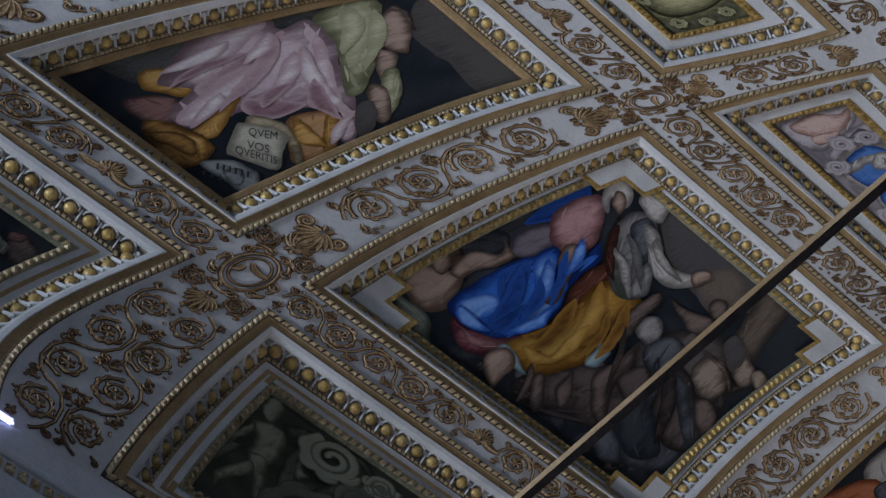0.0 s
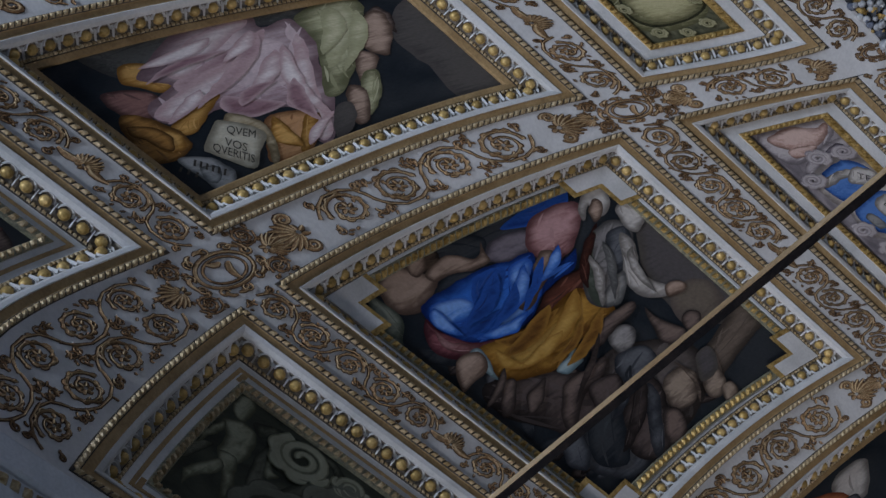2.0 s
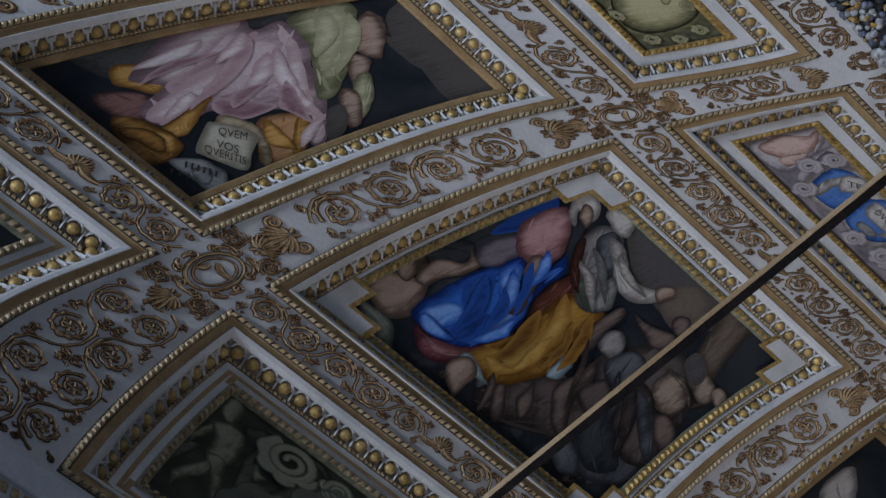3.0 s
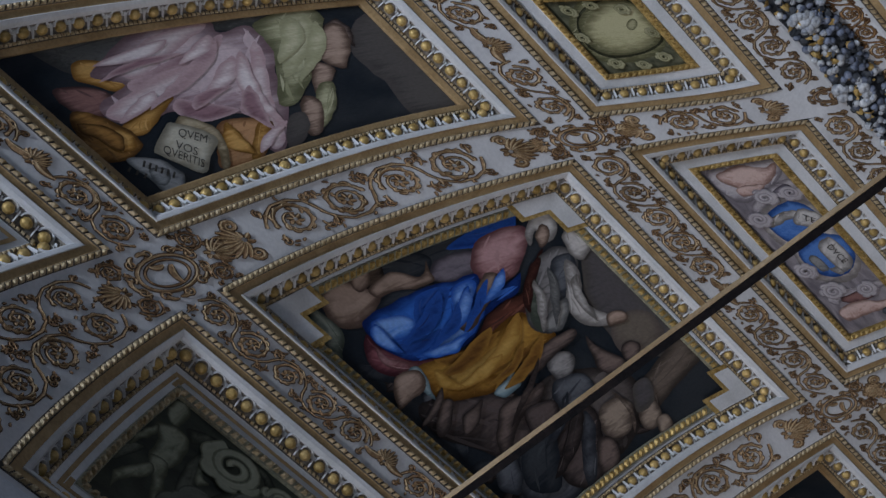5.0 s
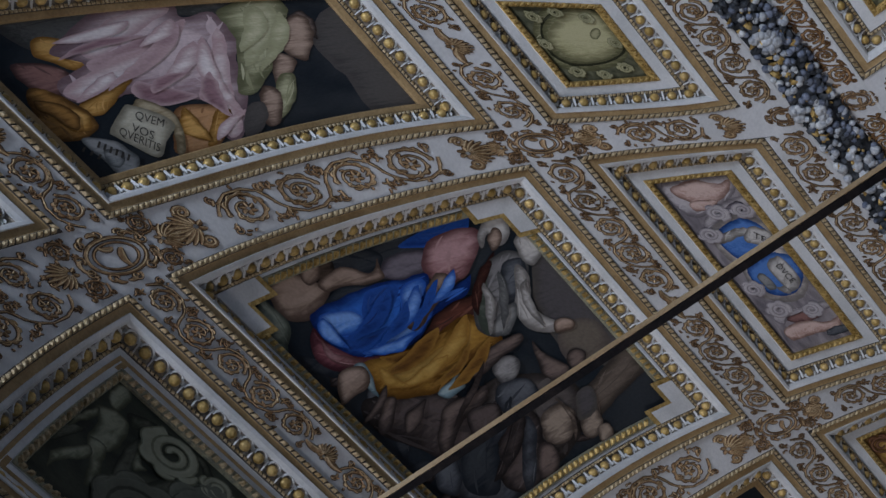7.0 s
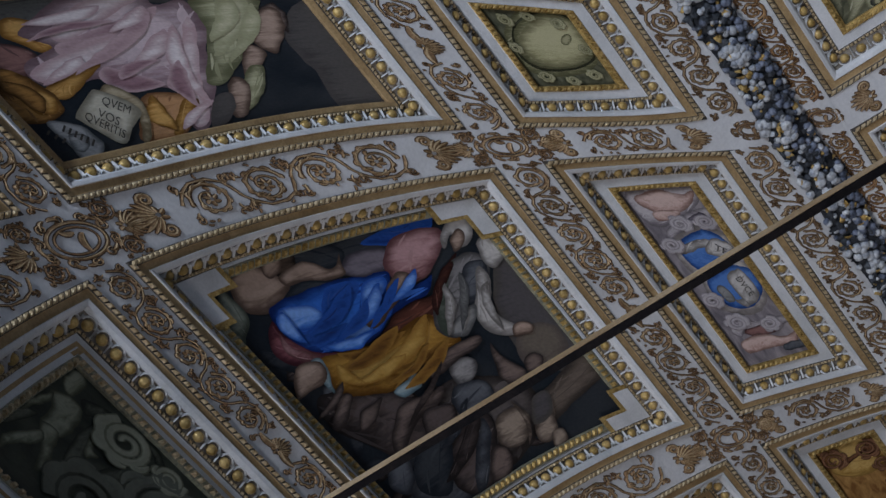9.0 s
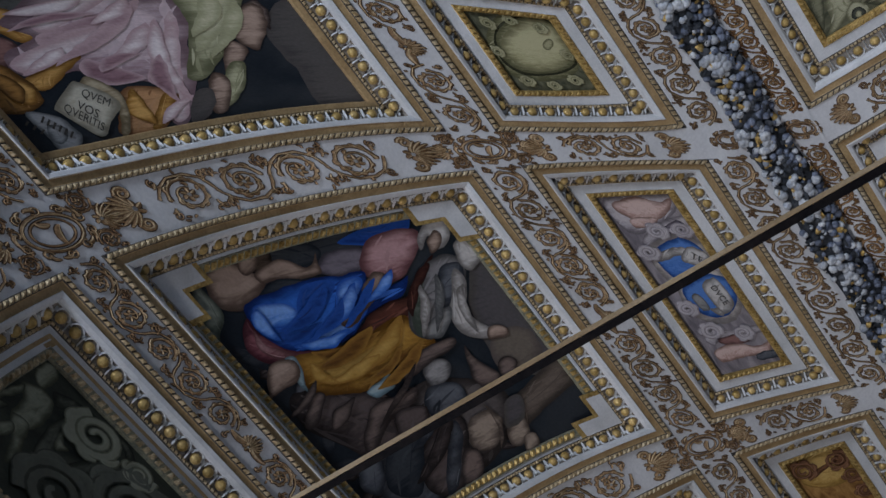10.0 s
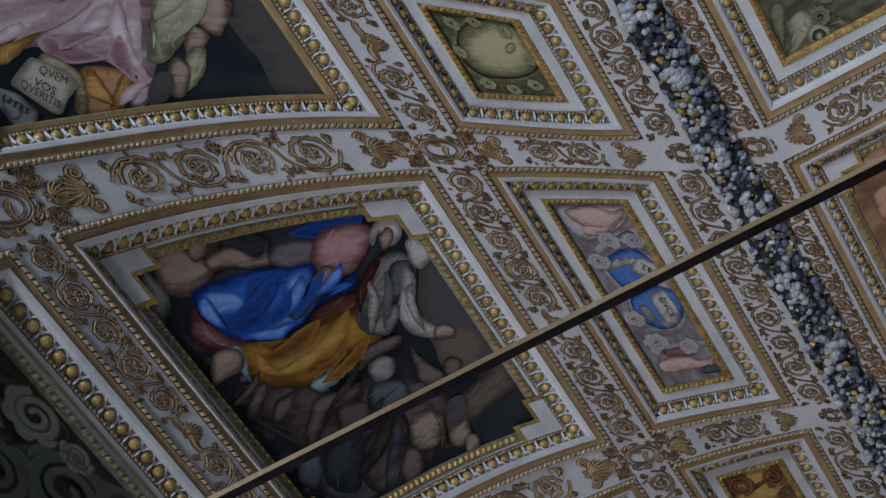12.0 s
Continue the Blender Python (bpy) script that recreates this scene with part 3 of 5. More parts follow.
# ---- frescoes: shapes of paint on each ground ----
PAINTS = {
    "stone": fresco("stone", (0.05, 0.046, 0.047), (0.095, 0.085, 0.084), 30), "niche": fresco("niche", (0.10, 0.08, 0.065), (0.16, 0.13, 0.10), 0),
    "beam": fresco("beam", (0.09, 0.07, 0.055), (0.17, 0.13, 0.10), 40), "mauve": fresco("mauve", (0.10, 0.085, 0.10), (0.2, 0.17, 0.19), 60),
    "buff": fresco("buff", (0.17, 0.11, 0.08), (0.46, 0.33, 0.25), 30), "bistre": fresco("bistre", (0.025, 0.018, 0.014), (0.09, 0.06, 0.04), 10, 6),
    "sage": fresco("sage", (0.10, 0.12, 0.09), (0.27, 0.29, 0.23), 70), "night": fresco("night", (0.012, 0.016, 0.022), (0.045, 0.05, 0.055), 40),
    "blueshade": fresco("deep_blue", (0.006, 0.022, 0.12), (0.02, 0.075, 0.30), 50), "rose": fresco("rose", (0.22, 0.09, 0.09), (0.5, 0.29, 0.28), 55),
    "linen": fresco("linen", (0.32, 0.29, 0.26), (0.62, 0.58, 0.53), 40), "linenshade": fresco("linen_shade", (0.15, 0.15, 0.145), (0.3, 0.29, 0.27), 60),
    "blue": fresco("ultramarine", (0.008, 0.035, 0.20), (0.035, 0.15, 0.55), 45, 2.4, (2.2, 0.7, 1)), "bluelight": fresco("light_blue", (0.05, 0.19, 0.60), (0.22, 0.40, 0.78), 35),
    "crimson": fresco("crimson", (0.10, 0.025, 0.035), (0.30, 0.11, 0.12), 60), "redbrown": fresco("red_brown", (0.05, 0.018, 0.014), (0.19, 0.065, 0.04), 50),
    "ochre": fresco("ochre", (0.20, 0.085, 0.012), (0.47, 0.25, 0.05), 30, 2.0, (2.4, 0.7, 1)), "ochrelight": fresco("light_ochre", (0.40, 0.21, 0.04), (0.56, 0.34, 0.09), 35),
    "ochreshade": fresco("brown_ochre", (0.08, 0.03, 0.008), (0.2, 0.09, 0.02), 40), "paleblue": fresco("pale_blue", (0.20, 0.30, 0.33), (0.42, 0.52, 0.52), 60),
    "robe": fresco("grey_robe", (0.10, 0.095, 0.09), (0.27, 0.25, 0.24), 75), "umber": fresco("umber", (0.06, 0.045, 0.040), (0.20, 0.145, 0.12), 35),
    "ash": fresco("ash", (0.14, 0.13, 0.125), (0.34, 0.32, 0.30), 20, 5), "slate": fresco("slate", (0.045, 0.05, 0.06), (0.13, 0.135, 0.145), 50),
    "brownrobe": fresco("brown_robe", (0.035, 0.027, 0.025), (0.12, 0.09, 0.08), 75), "tan": fresco("tan", (0.15, 0.11, 0.085), (0.36, 0.28, 0.21), 25, 4),
    "slatewall": fresco("grey_brown_wall", (0.055, 0.050, 0.048), (0.095, 0.086, 0.078), 10, 1.5), "sagewall": fresco("mottled_wall", (0.05, 0.052, 0.05), (0.12, 0.12, 0.11), 30, 8, (1, 1, 1)),
    "amber": fresco("amber", (0.40, 0.19, 0.04), (0.66, 0.38, 0.12), 40), "amberdark": fresco("dark_amber", (0.16, 0.075, 0.02), (0.36, 0.18, 0.05), 30),
    "orange": fresco("orange", (0.30, 0.14, 0.06), (0.55, 0.30, 0.14), 50), "rosedark": fresco("dark_rose", (0.12, 0.06, 0.055), (0.27, 0.14, 0.12), 20),
    "pink": fresco("pink", (0.36, 0.23, 0.25), (0.68, 0.54, 0.54), 40, 1.8, (2.2, 0.55, 1)), "pinklight": fresco("pale_pink", (0.66, 0.54, 0.53), (0.86, 0.77, 0.74), 38),
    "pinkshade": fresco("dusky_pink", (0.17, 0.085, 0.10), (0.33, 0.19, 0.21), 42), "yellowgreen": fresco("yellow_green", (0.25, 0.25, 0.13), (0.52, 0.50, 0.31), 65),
    "yellowlight": fresco("pale_yellow", (0.40, 0.39, 0.22), (0.60, 0.57, 0.37), 65), "bookedge": fresco("book_edge", (0.3, 0.23, 0.13), (0.5, 0.42, 0.28), 0),
    "parchment": fresco("parchment", (0.42, 0.38, 0.28), (0.60, 0.56, 0.44), 0, 3, (1, 1, 1)), "scrollgrey": fresco("grey_paper", (0.16, 0.17, 0.17), (0.33, 0.33, 0.32), 20),
    "gris": fresco("grey_green", (0.14, 0.145, 0.09), (0.34, 0.34, 0.24), 50), "grisdim": fresco("dim_green", (0.06, 0.065, 0.045), (0.15, 0.155, 0.115), 60),
    "grisdark": fresco("dark_green", (0.03, 0.033, 0.025), (0.07, 0.073, 0.055), 40), "mauvelight": fresco("pale_mauve", (0.30, 0.26, 0.27), (0.52, 0.47, 0.46), 40, 4),
    "blush": fresco("blush", (0.42, 0.25, 0.20), (0.66, 0.48, 0.41), 40, 4), "cream": fresco("cream", (0.38, 0.33, 0.30), (0.60, 0.54, 0.47), 40, 4),
    "azure": fresco("azure", (0.035, 0.11, 0.36), (0.10, 0.22, 0.52), 20, 4), "cartrim": fresco("olive_rim", (0.20, 0.19, 0.09), (0.40, 0.37, 0.21), 40, 6),
    "cartdark": fresco("olive_line", (0.05, 0.05, 0.025), (0.10, 0.10, 0.055), 40, 6), "cartouche": fresco("olive_yellow", (0.35, 0.32, 0.16), (0.50, 0.46, 0.26), 40, 3),
    "olive": fresco("olive_light", (0.24, 0.23, 0.13), (0.42, 0.40, 0.26), 50), "olivedim": fresco("olive_dim", (0.11, 0.11, 0.065), (0.22, 0.21, 0.13), 60),
    "folly": fresco("grey_brown", (0.05, 0.04, 0.035), (0.12, 0.1, 0.09), 40),
    "peach": fresco("peach", (0.36, 0.18, 0.10), (0.58, 0.35, 0.22), 30), "russet": fresco("russet", (0.10, 0.04, 0.02), (0.24, 0.11, 0.05), 40),
    "flock": fresco("pale_grey", (0.2, 0.2, 0.21), (0.42, 0.41, 0.41), 30, 5),
    "sunlight": fresco("amber_glow", (0.46, 0.26, 0.06), (0.62, 0.40, 0.13), 0, 3), "vermilion": fresco("vermilion", (0.32, 0.08, 0.03), (0.55, 0.2, 0.09), 50),
}


def dab(art, tint, outline):
    """One shape of paint: its tint and its outline across the field."""
    art.append((tint, outline))


def fold(art, tint, start, end, bend, width):
    """A fold of cloth: a long tapered shape of paint from start to end, bent to one side."""
    s, e = Vector(start), Vector(end)
    d = e - s
    side = Vector((-d.y, d.x)).normalized()
    spine = [s + d * t + side * bend * math.sin(math.pi * t) for t in (0.0, 0.2, 0.45, 0.7, 0.88, 1.0)]
    half = [width * k for k in (0.10, 0.42, 0.5, 0.40, 0.24, 0.06)]
    art.append((tint, [tuple(p + side * h) for p, h in zip(spine, half)] + [tuple(p - side * h) for p, h in zip(reversed(spine), reversed(half))]))


ART_SCENE = []
dab(ART_SCENE, "stone", [(0.190, 1.004), (0.496, 0.999), (0.786, 0.993), (0.711, 0.863), (0.588, 0.798), (0.369, 0.855)])
dab(ART_SCENE, "niche", [(0.535, 0.828), (0.511, 0.906), (0.543, 0.966), (0.635, 0.961), (0.709, 0.884), (0.674, 0.799), (0.622, 0.783)])
dab(ART_SCENE, "beam", [(0.806, 0.666), (0.752, 0.809), (0.674, 1.016), (0.791, 1.001), (0.860, 0.819), (0.903, 0.683)])
dab(ART_SCENE, "night", [(0.012, 0.532), (0.009, 0.697), (0.009, 0.854), (0.045, 0.848), (0.097, 0.667), (0.110, 0.532), (0.082, 0.472)])
dab(ART_SCENE, "brownrobe", [(0.448, 0.083), (0.485, 0.220), (0.580, 0.373), (0.716, 0.339), (0.799, 0.194), (0.670, 0.120), (0.546, 0.048)])
dab(ART_SCENE, "folly", [(0.603, 0.452), (0.627, 0.625), (0.722, 0.737), (0.846, 0.706), (0.956, 0.529), (0.928, 0.335), (0.799, 0.306)])
dab(ART_SCENE, "slate", [(0.734, 0.212), (0.768, 0.338), (0.959, 0.302), (0.969, 0.172), (0.858, 0.096)])
dab(ART_SCENE, "mauve", [(0.078, 0.517), (0.070, 0.607), (0.097, 0.667), (0.152, 0.622), (0.159, 0.532), (0.128, 0.477)])
dab(ART_SCENE, "buff", [(0.009, 0.152), (-0.003, 0.233), (0.051, 0.283), (0.099, 0.310), (0.150, 0.216), (0.156, 0.149), (0.120, 0.103), (0.068, 0.112)])
dab(ART_SCENE, "night", [(-0.012, 0.177), (-0.030, 0.281), (-0.015, 0.391), (0.030, 0.517), (0.078, 0.517), (0.109, 0.426), (0.057, 0.367), (0.013, 0.324), (0.002, 0.206)])
dab(ART_SCENE, "bistre", [(-0.012, 0.262), (-0.030, 0.313), (-0.022, 0.366), (0.018, 0.386), (0.070, 0.346), (0.074, 0.297), (0.027, 0.267)])
dab(ART_SCENE, "buff", [(-0.005, 0.277), (-0.014, 0.327), (0.023, 0.335), (0.058, 0.297), (0.061, 0.256), (0.029, 0.252)])
dab(ART_SCENE, "buff", [(0.067, 0.293), (0.047, 0.387), (0.092, 0.442), (0.093, 0.475), (0.062, 0.514), (0.096, 0.493), (0.130, 0.480), (0.129, 0.408), (0.108, 0.341), (0.100, 0.287)])
dab(ART_SCENE, "sage", [(0.026, 0.095), (0.088, 0.107), (0.143, 0.105), (0.200, 0.043), (0.222, 0.001), (0.162, 0.015), (0.089, 0.045)])
dab(ART_SCENE, "night", [(0.105, 0.322), (0.129, 0.408), (0.139, 0.464), (0.170, 0.403), (0.152, 0.298), (0.152, 0.220)])
dab(ART_SCENE, "blueshade", [(0.046, 0.596), (0.019, 0.709), (0.012, 0.842), (0.018, 0.871), (0.076, 0.809), (0.082, 0.690)])
dab(ART_SCENE, "rose", [(0.136, 0.615), (0.063, 0.694), (0.047, 0.787), (0.063, 0.859), (0.123, 0.834), (0.213, 0.725), (0.227, 0.629), (0.174, 0.604)])
dab(ART_SCENE, "linen", [(0.106, 0.836), (0.051, 0.889), (0.037, 0.952), (0.079, 0.964), (0.134, 0.923), (0.151, 0.875), (0.099, 0.884), (0.141, 0.827)])
dab(ART_SCENE, "buff", [(0.117, 0.862), (0.081, 0.909), (0.103, 0.925), (0.148, 0.891), (0.159, 0.850)])
dab(ART_SCENE, "blue", [(0.141, 0.191), (0.137, 0.291), (0.136, 0.423), (0.142, 0.471), (0.159, 0.532), (0.165, 0.606), (0.212, 0.579), (0.264, 0.516), (0.256, 0.600), (0.234, 0.687), (0.222, 0.728), (0.281, 0.666), (0.306, 0.523), (0.357, 0.420), (0.362, 0.297), (0.323, 0.195), (0.246, 0.157), (0.189, 0.159)])
dab(ART_SCENE, "bluelight", [(0.163, 0.198), (0.166, 0.274), (0.217, 0.325), (0.253, 0.285), (0.244, 0.207), (0.209, 0.178)])
dab(ART_SCENE, "bluelight", [(0.319, 0.222), (0.312, 0.347), (0.290, 0.482), (0.290, 0.531), (0.340, 0.436), (0.353, 0.307)])
dab(ART_SCENE, "bluelight", [(0.177, 0.506), (0.178, 0.580), (0.221, 0.556), (0.270, 0.455), (0.304, 0.378), (0.242, 0.448)])
dab(ART_SCENE, "blueshade", [(0.150, 0.388), (0.166, 0.494), (0.245, 0.406), (0.275, 0.325), (0.223, 0.319)])
dab(ART_SCENE, "blueshade", [(0.238, 0.189), (0.270, 0.272), (0.283, 0.363), (0.313, 0.253), (0.285, 0.187)])
dab(ART_SCENE, "buff", [(0.175, 0.629), (0.194, 0.668), (0.251, 0.605), (0.295, 0.511), (0.332, 0.439), (0.310, 0.409), (0.282, 0.449), (0.264, 0.516), (0.211, 0.577)])
dab(ART_SCENE, "crimson", [(0.185, 0.159), (0.246, 0.157), (0.323, 0.195), (0.357, 0.284), (0.366, 0.198), (0.336, 0.108), (0.284, 0.080), (0.224, 0.106)])
dab(ART_SCENE, "rose", [(0.224, 0.146), (0.277, 0.148), (0.339, 0.202), (0.341, 0.152), (0.287, 0.113)])
dab(ART_SCENE, "redbrown", [(0.358, 0.431), (0.310, 0.531), (0.289, 0.615), (0.289, 0.681), (0.201, 0.796), (0.173, 0.851), (0.266, 0.753), (0.371, 0.647), (0.387, 0.554), (0.396, 0.477)])
dab(ART_SCENE, "ochre", [(0.352, 0.183), (0.361, 0.287), (0.382, 0.420), (0.356, 0.536), (0.355, 0.627), (0.433, 0.639), (0.477, 0.646), (0.531, 0.530), (0.554, 0.449), (0.548, 0.355), (0.522, 0.256), (0.485, 0.169), (0.424, 0.155)])
dab(ART_SCENE, "ochrelight", [(0.400, 0.223), (0.426, 0.330), (0.405, 0.515), (0.406, 0.565), (0.476, 0.437), (0.485, 0.294), (0.456, 0.213)])
dab(ART_SCENE, "ochreshade", [(0.502, 0.415), (0.465, 0.531), (0.461, 0.608), (0.513, 0.523), (0.553, 0.413)])
dab(ART_SCENE, "ochreshade", [(0.357, 0.255), (0.387, 0.392), (0.375, 0.508), (0.412, 0.415), (0.408, 0.299)])
dab(ART_SCENE, "paleblue", [(0.342, 0.155), (0.353, 0.197), (0.425, 0.164), (0.464, 0.141), (0.412, 0.143)])
dab(ART_SCENE, "paleblue", [(0.545, 0.318), (0.528, 0.381), (0.523, 0.434), (0.566, 0.418), (0.576, 0.342)])
dab(ART_SCENE, "robe", [(0.365, 0.627), (0.255, 0.730), (0.183, 0.831), (0.186, 0.906), (0.259, 0.911), (0.355, 0.827), (0.390, 0.757), (0.463, 0.660), (0.435, 0.608)])
dab(ART_SCENE, "sage", [(0.338, 0.659), (0.229, 0.760), (0.195, 0.818), (0.323, 0.708), (0.441, 0.639), (0.420, 0.616)])
dab(ART_SCENE, "redbrown", [(0.322, 0.654), (0.250, 0.721), (0.192, 0.810), (0.212, 0.809), (0.299, 0.712), (0.368, 0.642)])
dab(ART_SCENE, "slate", [(0.225, 0.837), (0.215, 0.905), (0.277, 0.892), (0.350, 0.816), (0.369, 0.747), (0.302, 0.774)])
dab(ART_SCENE, "linen", [(0.154, 0.932), (0.116, 0.991), (0.146, 1.017), (0.212, 0.991), (0.259, 0.931), (0.226, 0.910)])
dab(ART_SCENE, "linen", [(0.243, 0.877), (0.289, 0.887), (0.386, 0.834), (0.443, 0.828), (0.495, 0.852), (0.527, 0.818), (0.487, 0.754), (0.407, 0.757)])
dab(ART_SCENE, "linenshade", [(0.395, 0.693), (0.371, 0.778), (0.425, 0.751), (0.468, 0.679), (0.446, 0.629)])
dab(ART_SCENE, "buff", [(0.488, 0.839), (0.489, 0.874), (0.512, 0.896), (0.539, 0.872), (0.535, 0.817)])
dab(ART_SCENE, "umber", [(0.521, 0.726), (0.571, 0.727), (0.622, 0.748), (0.670, 0.768), (0.712, 0.709), (0.665, 0.669), (0.609, 0.688)])
dab(ART_SCENE, "umber", [(0.631, 0.783), (0.612, 0.830), (0.642, 0.852), (0.686, 0.820), (0.688, 0.774)])
dab(ART_SCENE, "ash", [(0.560, 0.535), (0.536, 0.609), (0.565, 0.640), (0.617, 0.598), (0.622, 0.527)])
dab(ART_SCENE, "slate", [(0.622, 0.508), (0.640, 0.609), (0.722, 0.600), (0.765, 0.487), (0.685, 0.448)])
dab(ART_SCENE, "umber", [(0.512, 0.454), (0.491, 0.566), (0.482, 0.655), (0.481, 0.713), (0.513, 0.702), (0.535, 0.598), (0.565, 0.468)])
dab(ART_SCENE, "umber", [(0.593, 0.304), (0.600, 0.405), (0.601, 0.483), (0.657, 0.404), (0.668, 0.299), (0.734, 0.184), (0.702, 0.160), (0.644, 0.225)])
dab(ART_SCENE, "buff", [(0.341, 0.097), (0.355, 0.185), (0.416, 0.149), (0.420, 0.069), (0.423, 0.022)])
dab(ART_SCENE, "umber", [(0.478, 0.146), (0.495, 0.189), (0.557, 0.094), (0.551, 0.048)])
dab(ART_SCENE, "umber", [(0.552, 0.162), (0.544, 0.228), (0.545, 0.268), (0.605, 0.166), (0.599, 0.120)])
dab(ART_SCENE, "brownrobe", [(0.648, 0.357), (0.674, 0.459), (0.752, 0.394), (0.728, 0.300)])
dab(ART_SCENE, "tan", [(0.788, 0.550), (0.775, 0.638), (0.836, 0.655), (0.910, 0.578), (0.897, 0.510), (0.841, 0.505)])
dab(ART_SCENE, "tan", [(0.862, 0.663), (0.844, 0.729), (0.909, 0.721), (0.950, 0.662), (0.930, 0.623)])
dab(ART_SCENE, "tan", [(0.929, 0.681), (0.930, 0.727), (0.976, 0.717), (0.982, 0.661)])
dab(ART_SCENE, "brownrobe", [(0.760, 0.386), (0.741, 0.535), (0.852, 0.501), (0.982, 0.370), (0.956, 0.262), (0.865, 0.267)])
dab(ART_SCENE, "slate", [(0.762, 0.490), (0.822, 0.498), (0.967, 0.351), (0.959, 0.302)])
dab(ART_SCENE, "night", [(0.744, 0.228), (0.761, 0.359), (0.921, 0.222), (0.859, 0.125)])
dab(ART_SCENE, "slate", [(0.733, 0.102), (0.723, 0.197), (0.816, 0.146), (0.846, 0.081), (0.799, 0.051)])
dab(ART_SCENE, "umber", [(0.874, 0.452), (0.899, 0.504), (0.979, 0.458), (0.975, 0.376)])
dab(ART_SCENE, "stone", [(0.770, 0.721), (0.776, 0.777), (0.862, 0.730), (0.867, 0.650)])
fold(ART_SCENE, "blueshade", (0.171, 0.457), (0.269, 0.225), 0.02, 0.05)
fold(ART_SCENE, "bluelight", (0.194, 0.55), (0.312, 0.34), 0.02, 0.04)
fold(ART_SCENE, "bluelight", (0.325, 0.236), (0.332, 0.418), -0.02, 0.04)
fold(ART_SCENE, "blueshade", (0.232, 0.476), (0.319, 0.277), 0.02, 0.03)
fold(ART_SCENE, "blueshade", (0.201, 0.614), (0.323, 0.413), 0.01, 0.03)
fold(ART_SCENE, "bluelight", (0.167, 0.202), (0.283, 0.195), -0.02, 0.05)
fold(ART_SCENE, "bluelight", (0.187, 0.689), (0.268, 0.544), 0.01, 0.03)
fold(ART_SCENE, "ochrelight", (0.352, 0.605), (0.469, 0.306), 0.03, 0.05)
fold(ART_SCENE, "ochreshade", (0.354, 0.49), (0.412, 0.217), 0.02, 0.05)
fold(ART_SCENE, "ochreshade", (0.458, 0.603), (0.553, 0.359), 0.02, 0.04)
fold(ART_SCENE, "ochrelight", (0.448, 0.449), (0.47, 0.229), 0.01, 0.04)
fold(ART_SCENE, "ochreshade", (0.448, 0.54), (0.519, 0.313), 0.02, 0.03)
fold(ART_SCENE, "ochrelight", (0.384, 0.221), (0.481, 0.254), -0.02, 0.05)
fold(ART_SCENE, "linen", (0.3, 0.865), (0.495, 0.801), -0.02, 0.03)
fold(ART_SCENE, "linenshade", (0.246, 0.81), (0.445, 0.675), 0.01, 0.03)
fold(ART_SCENE, "linen", (0.266, 0.741), (0.445, 0.625), 0.01, 0.03)
fold(ART_SCENE, "umber", (0.524, 0.531), (0.666, 0.26), 0.01, 0.02)
fold(ART_SCENE, "tan", (0.756, 0.638), (0.923, 0.587), 0.02, 0.02)
fold(ART_SCENE, "umber", (0.443, 0.194), (0.502, 0.022), 0.01, 0.025)
fold(ART_SCENE, "slate", (0.675, 0.512), (0.79, 0.287), 0.02, 0.03)
fold(ART_SCENE, "brownrobe", (0.729, 0.511), (0.887, 0.234), 0.02, 0.05)
ART_ROSE = []
dab(ART_ROSE, "slatewall", [(0.128, 0.962), (0.192, 1.030), (1.021, 1.030), (0.995, 0.864), (0.662, 0.864), (0.382, 0.864)])
dab(ART_ROSE, "sagewall", [(0.001, 0.141), (0.005, 0.340), (-0.024, 0.745), (0.123, 0.669), (0.055, 0.473), (0.209, 0.247), (0.206, 0.168)])
dab(ART_ROSE, "amber", [(0.153, 0.182), (0.137, 0.230), (0.205, 0.278), (0.310, 0.284), (0.356, 0.225), (0.287, 0.185), (0.232, 0.158)])
dab(ART_ROSE, "rosedark", [(0.260, 0.083), (0.297, 0.171), (0.411, 0.198), (0.483, 0.111), (0.399, 0.070)])
dab(ART_ROSE, "pink", [(0.236, 0.201), (0.136, 0.281), (0.002, 0.418), (-0.025, 0.506), (0.015, 0.596), (0.117, 0.599), (0.100, 0.678), (0.280, 0.684), (0.452, 0.634), (0.659, 0.591), (0.945, 0.476), (0.939, 0.427), (0.741, 0.466), (0.663, 0.440), (0.654, 0.338), (0.544, 0.295), (0.584, 0.198), (0.495, 0.136), (0.394, 0.156), (0.329, 0.255)])
dab(ART_ROSE, "pinklight", [(0.465, 0.138), (0.366, 0.270), (0.287, 0.422), (0.157, 0.587), (0.321, 0.492), (0.465, 0.325), (0.538, 0.189)])
dab(ART_ROSE, "pinklight", [(0.255, 0.273), (0.120, 0.370), (0.055, 0.473), (0.046, 0.584), (0.146, 0.497), (0.240, 0.386), (0.303, 0.300)])
dab(ART_ROSE, "pinkshade", [(0.319, 0.268), (0.255, 0.387), (0.192, 0.494), (0.130, 0.597), (0.258, 0.515), (0.311, 0.386), (0.381, 0.271)])
dab(ART_ROSE, "pinklight", [(0.211, 0.652), (0.345, 0.640), (0.665, 0.547), (0.906, 0.487), (0.926, 0.434), (0.662, 0.496), (0.430, 0.567)])
dab(ART_ROSE, "pinkshade", [(0.398, 0.587), (0.627, 0.511), (0.771, 0.494), (0.698, 0.459), (0.629, 0.464), (0.493, 0.528)])
dab(ART_ROSE, "pinkshade", [(0.478, 0.338), (0.544, 0.390), (0.646, 0.456), (0.654, 0.338), (0.549, 0.301)])
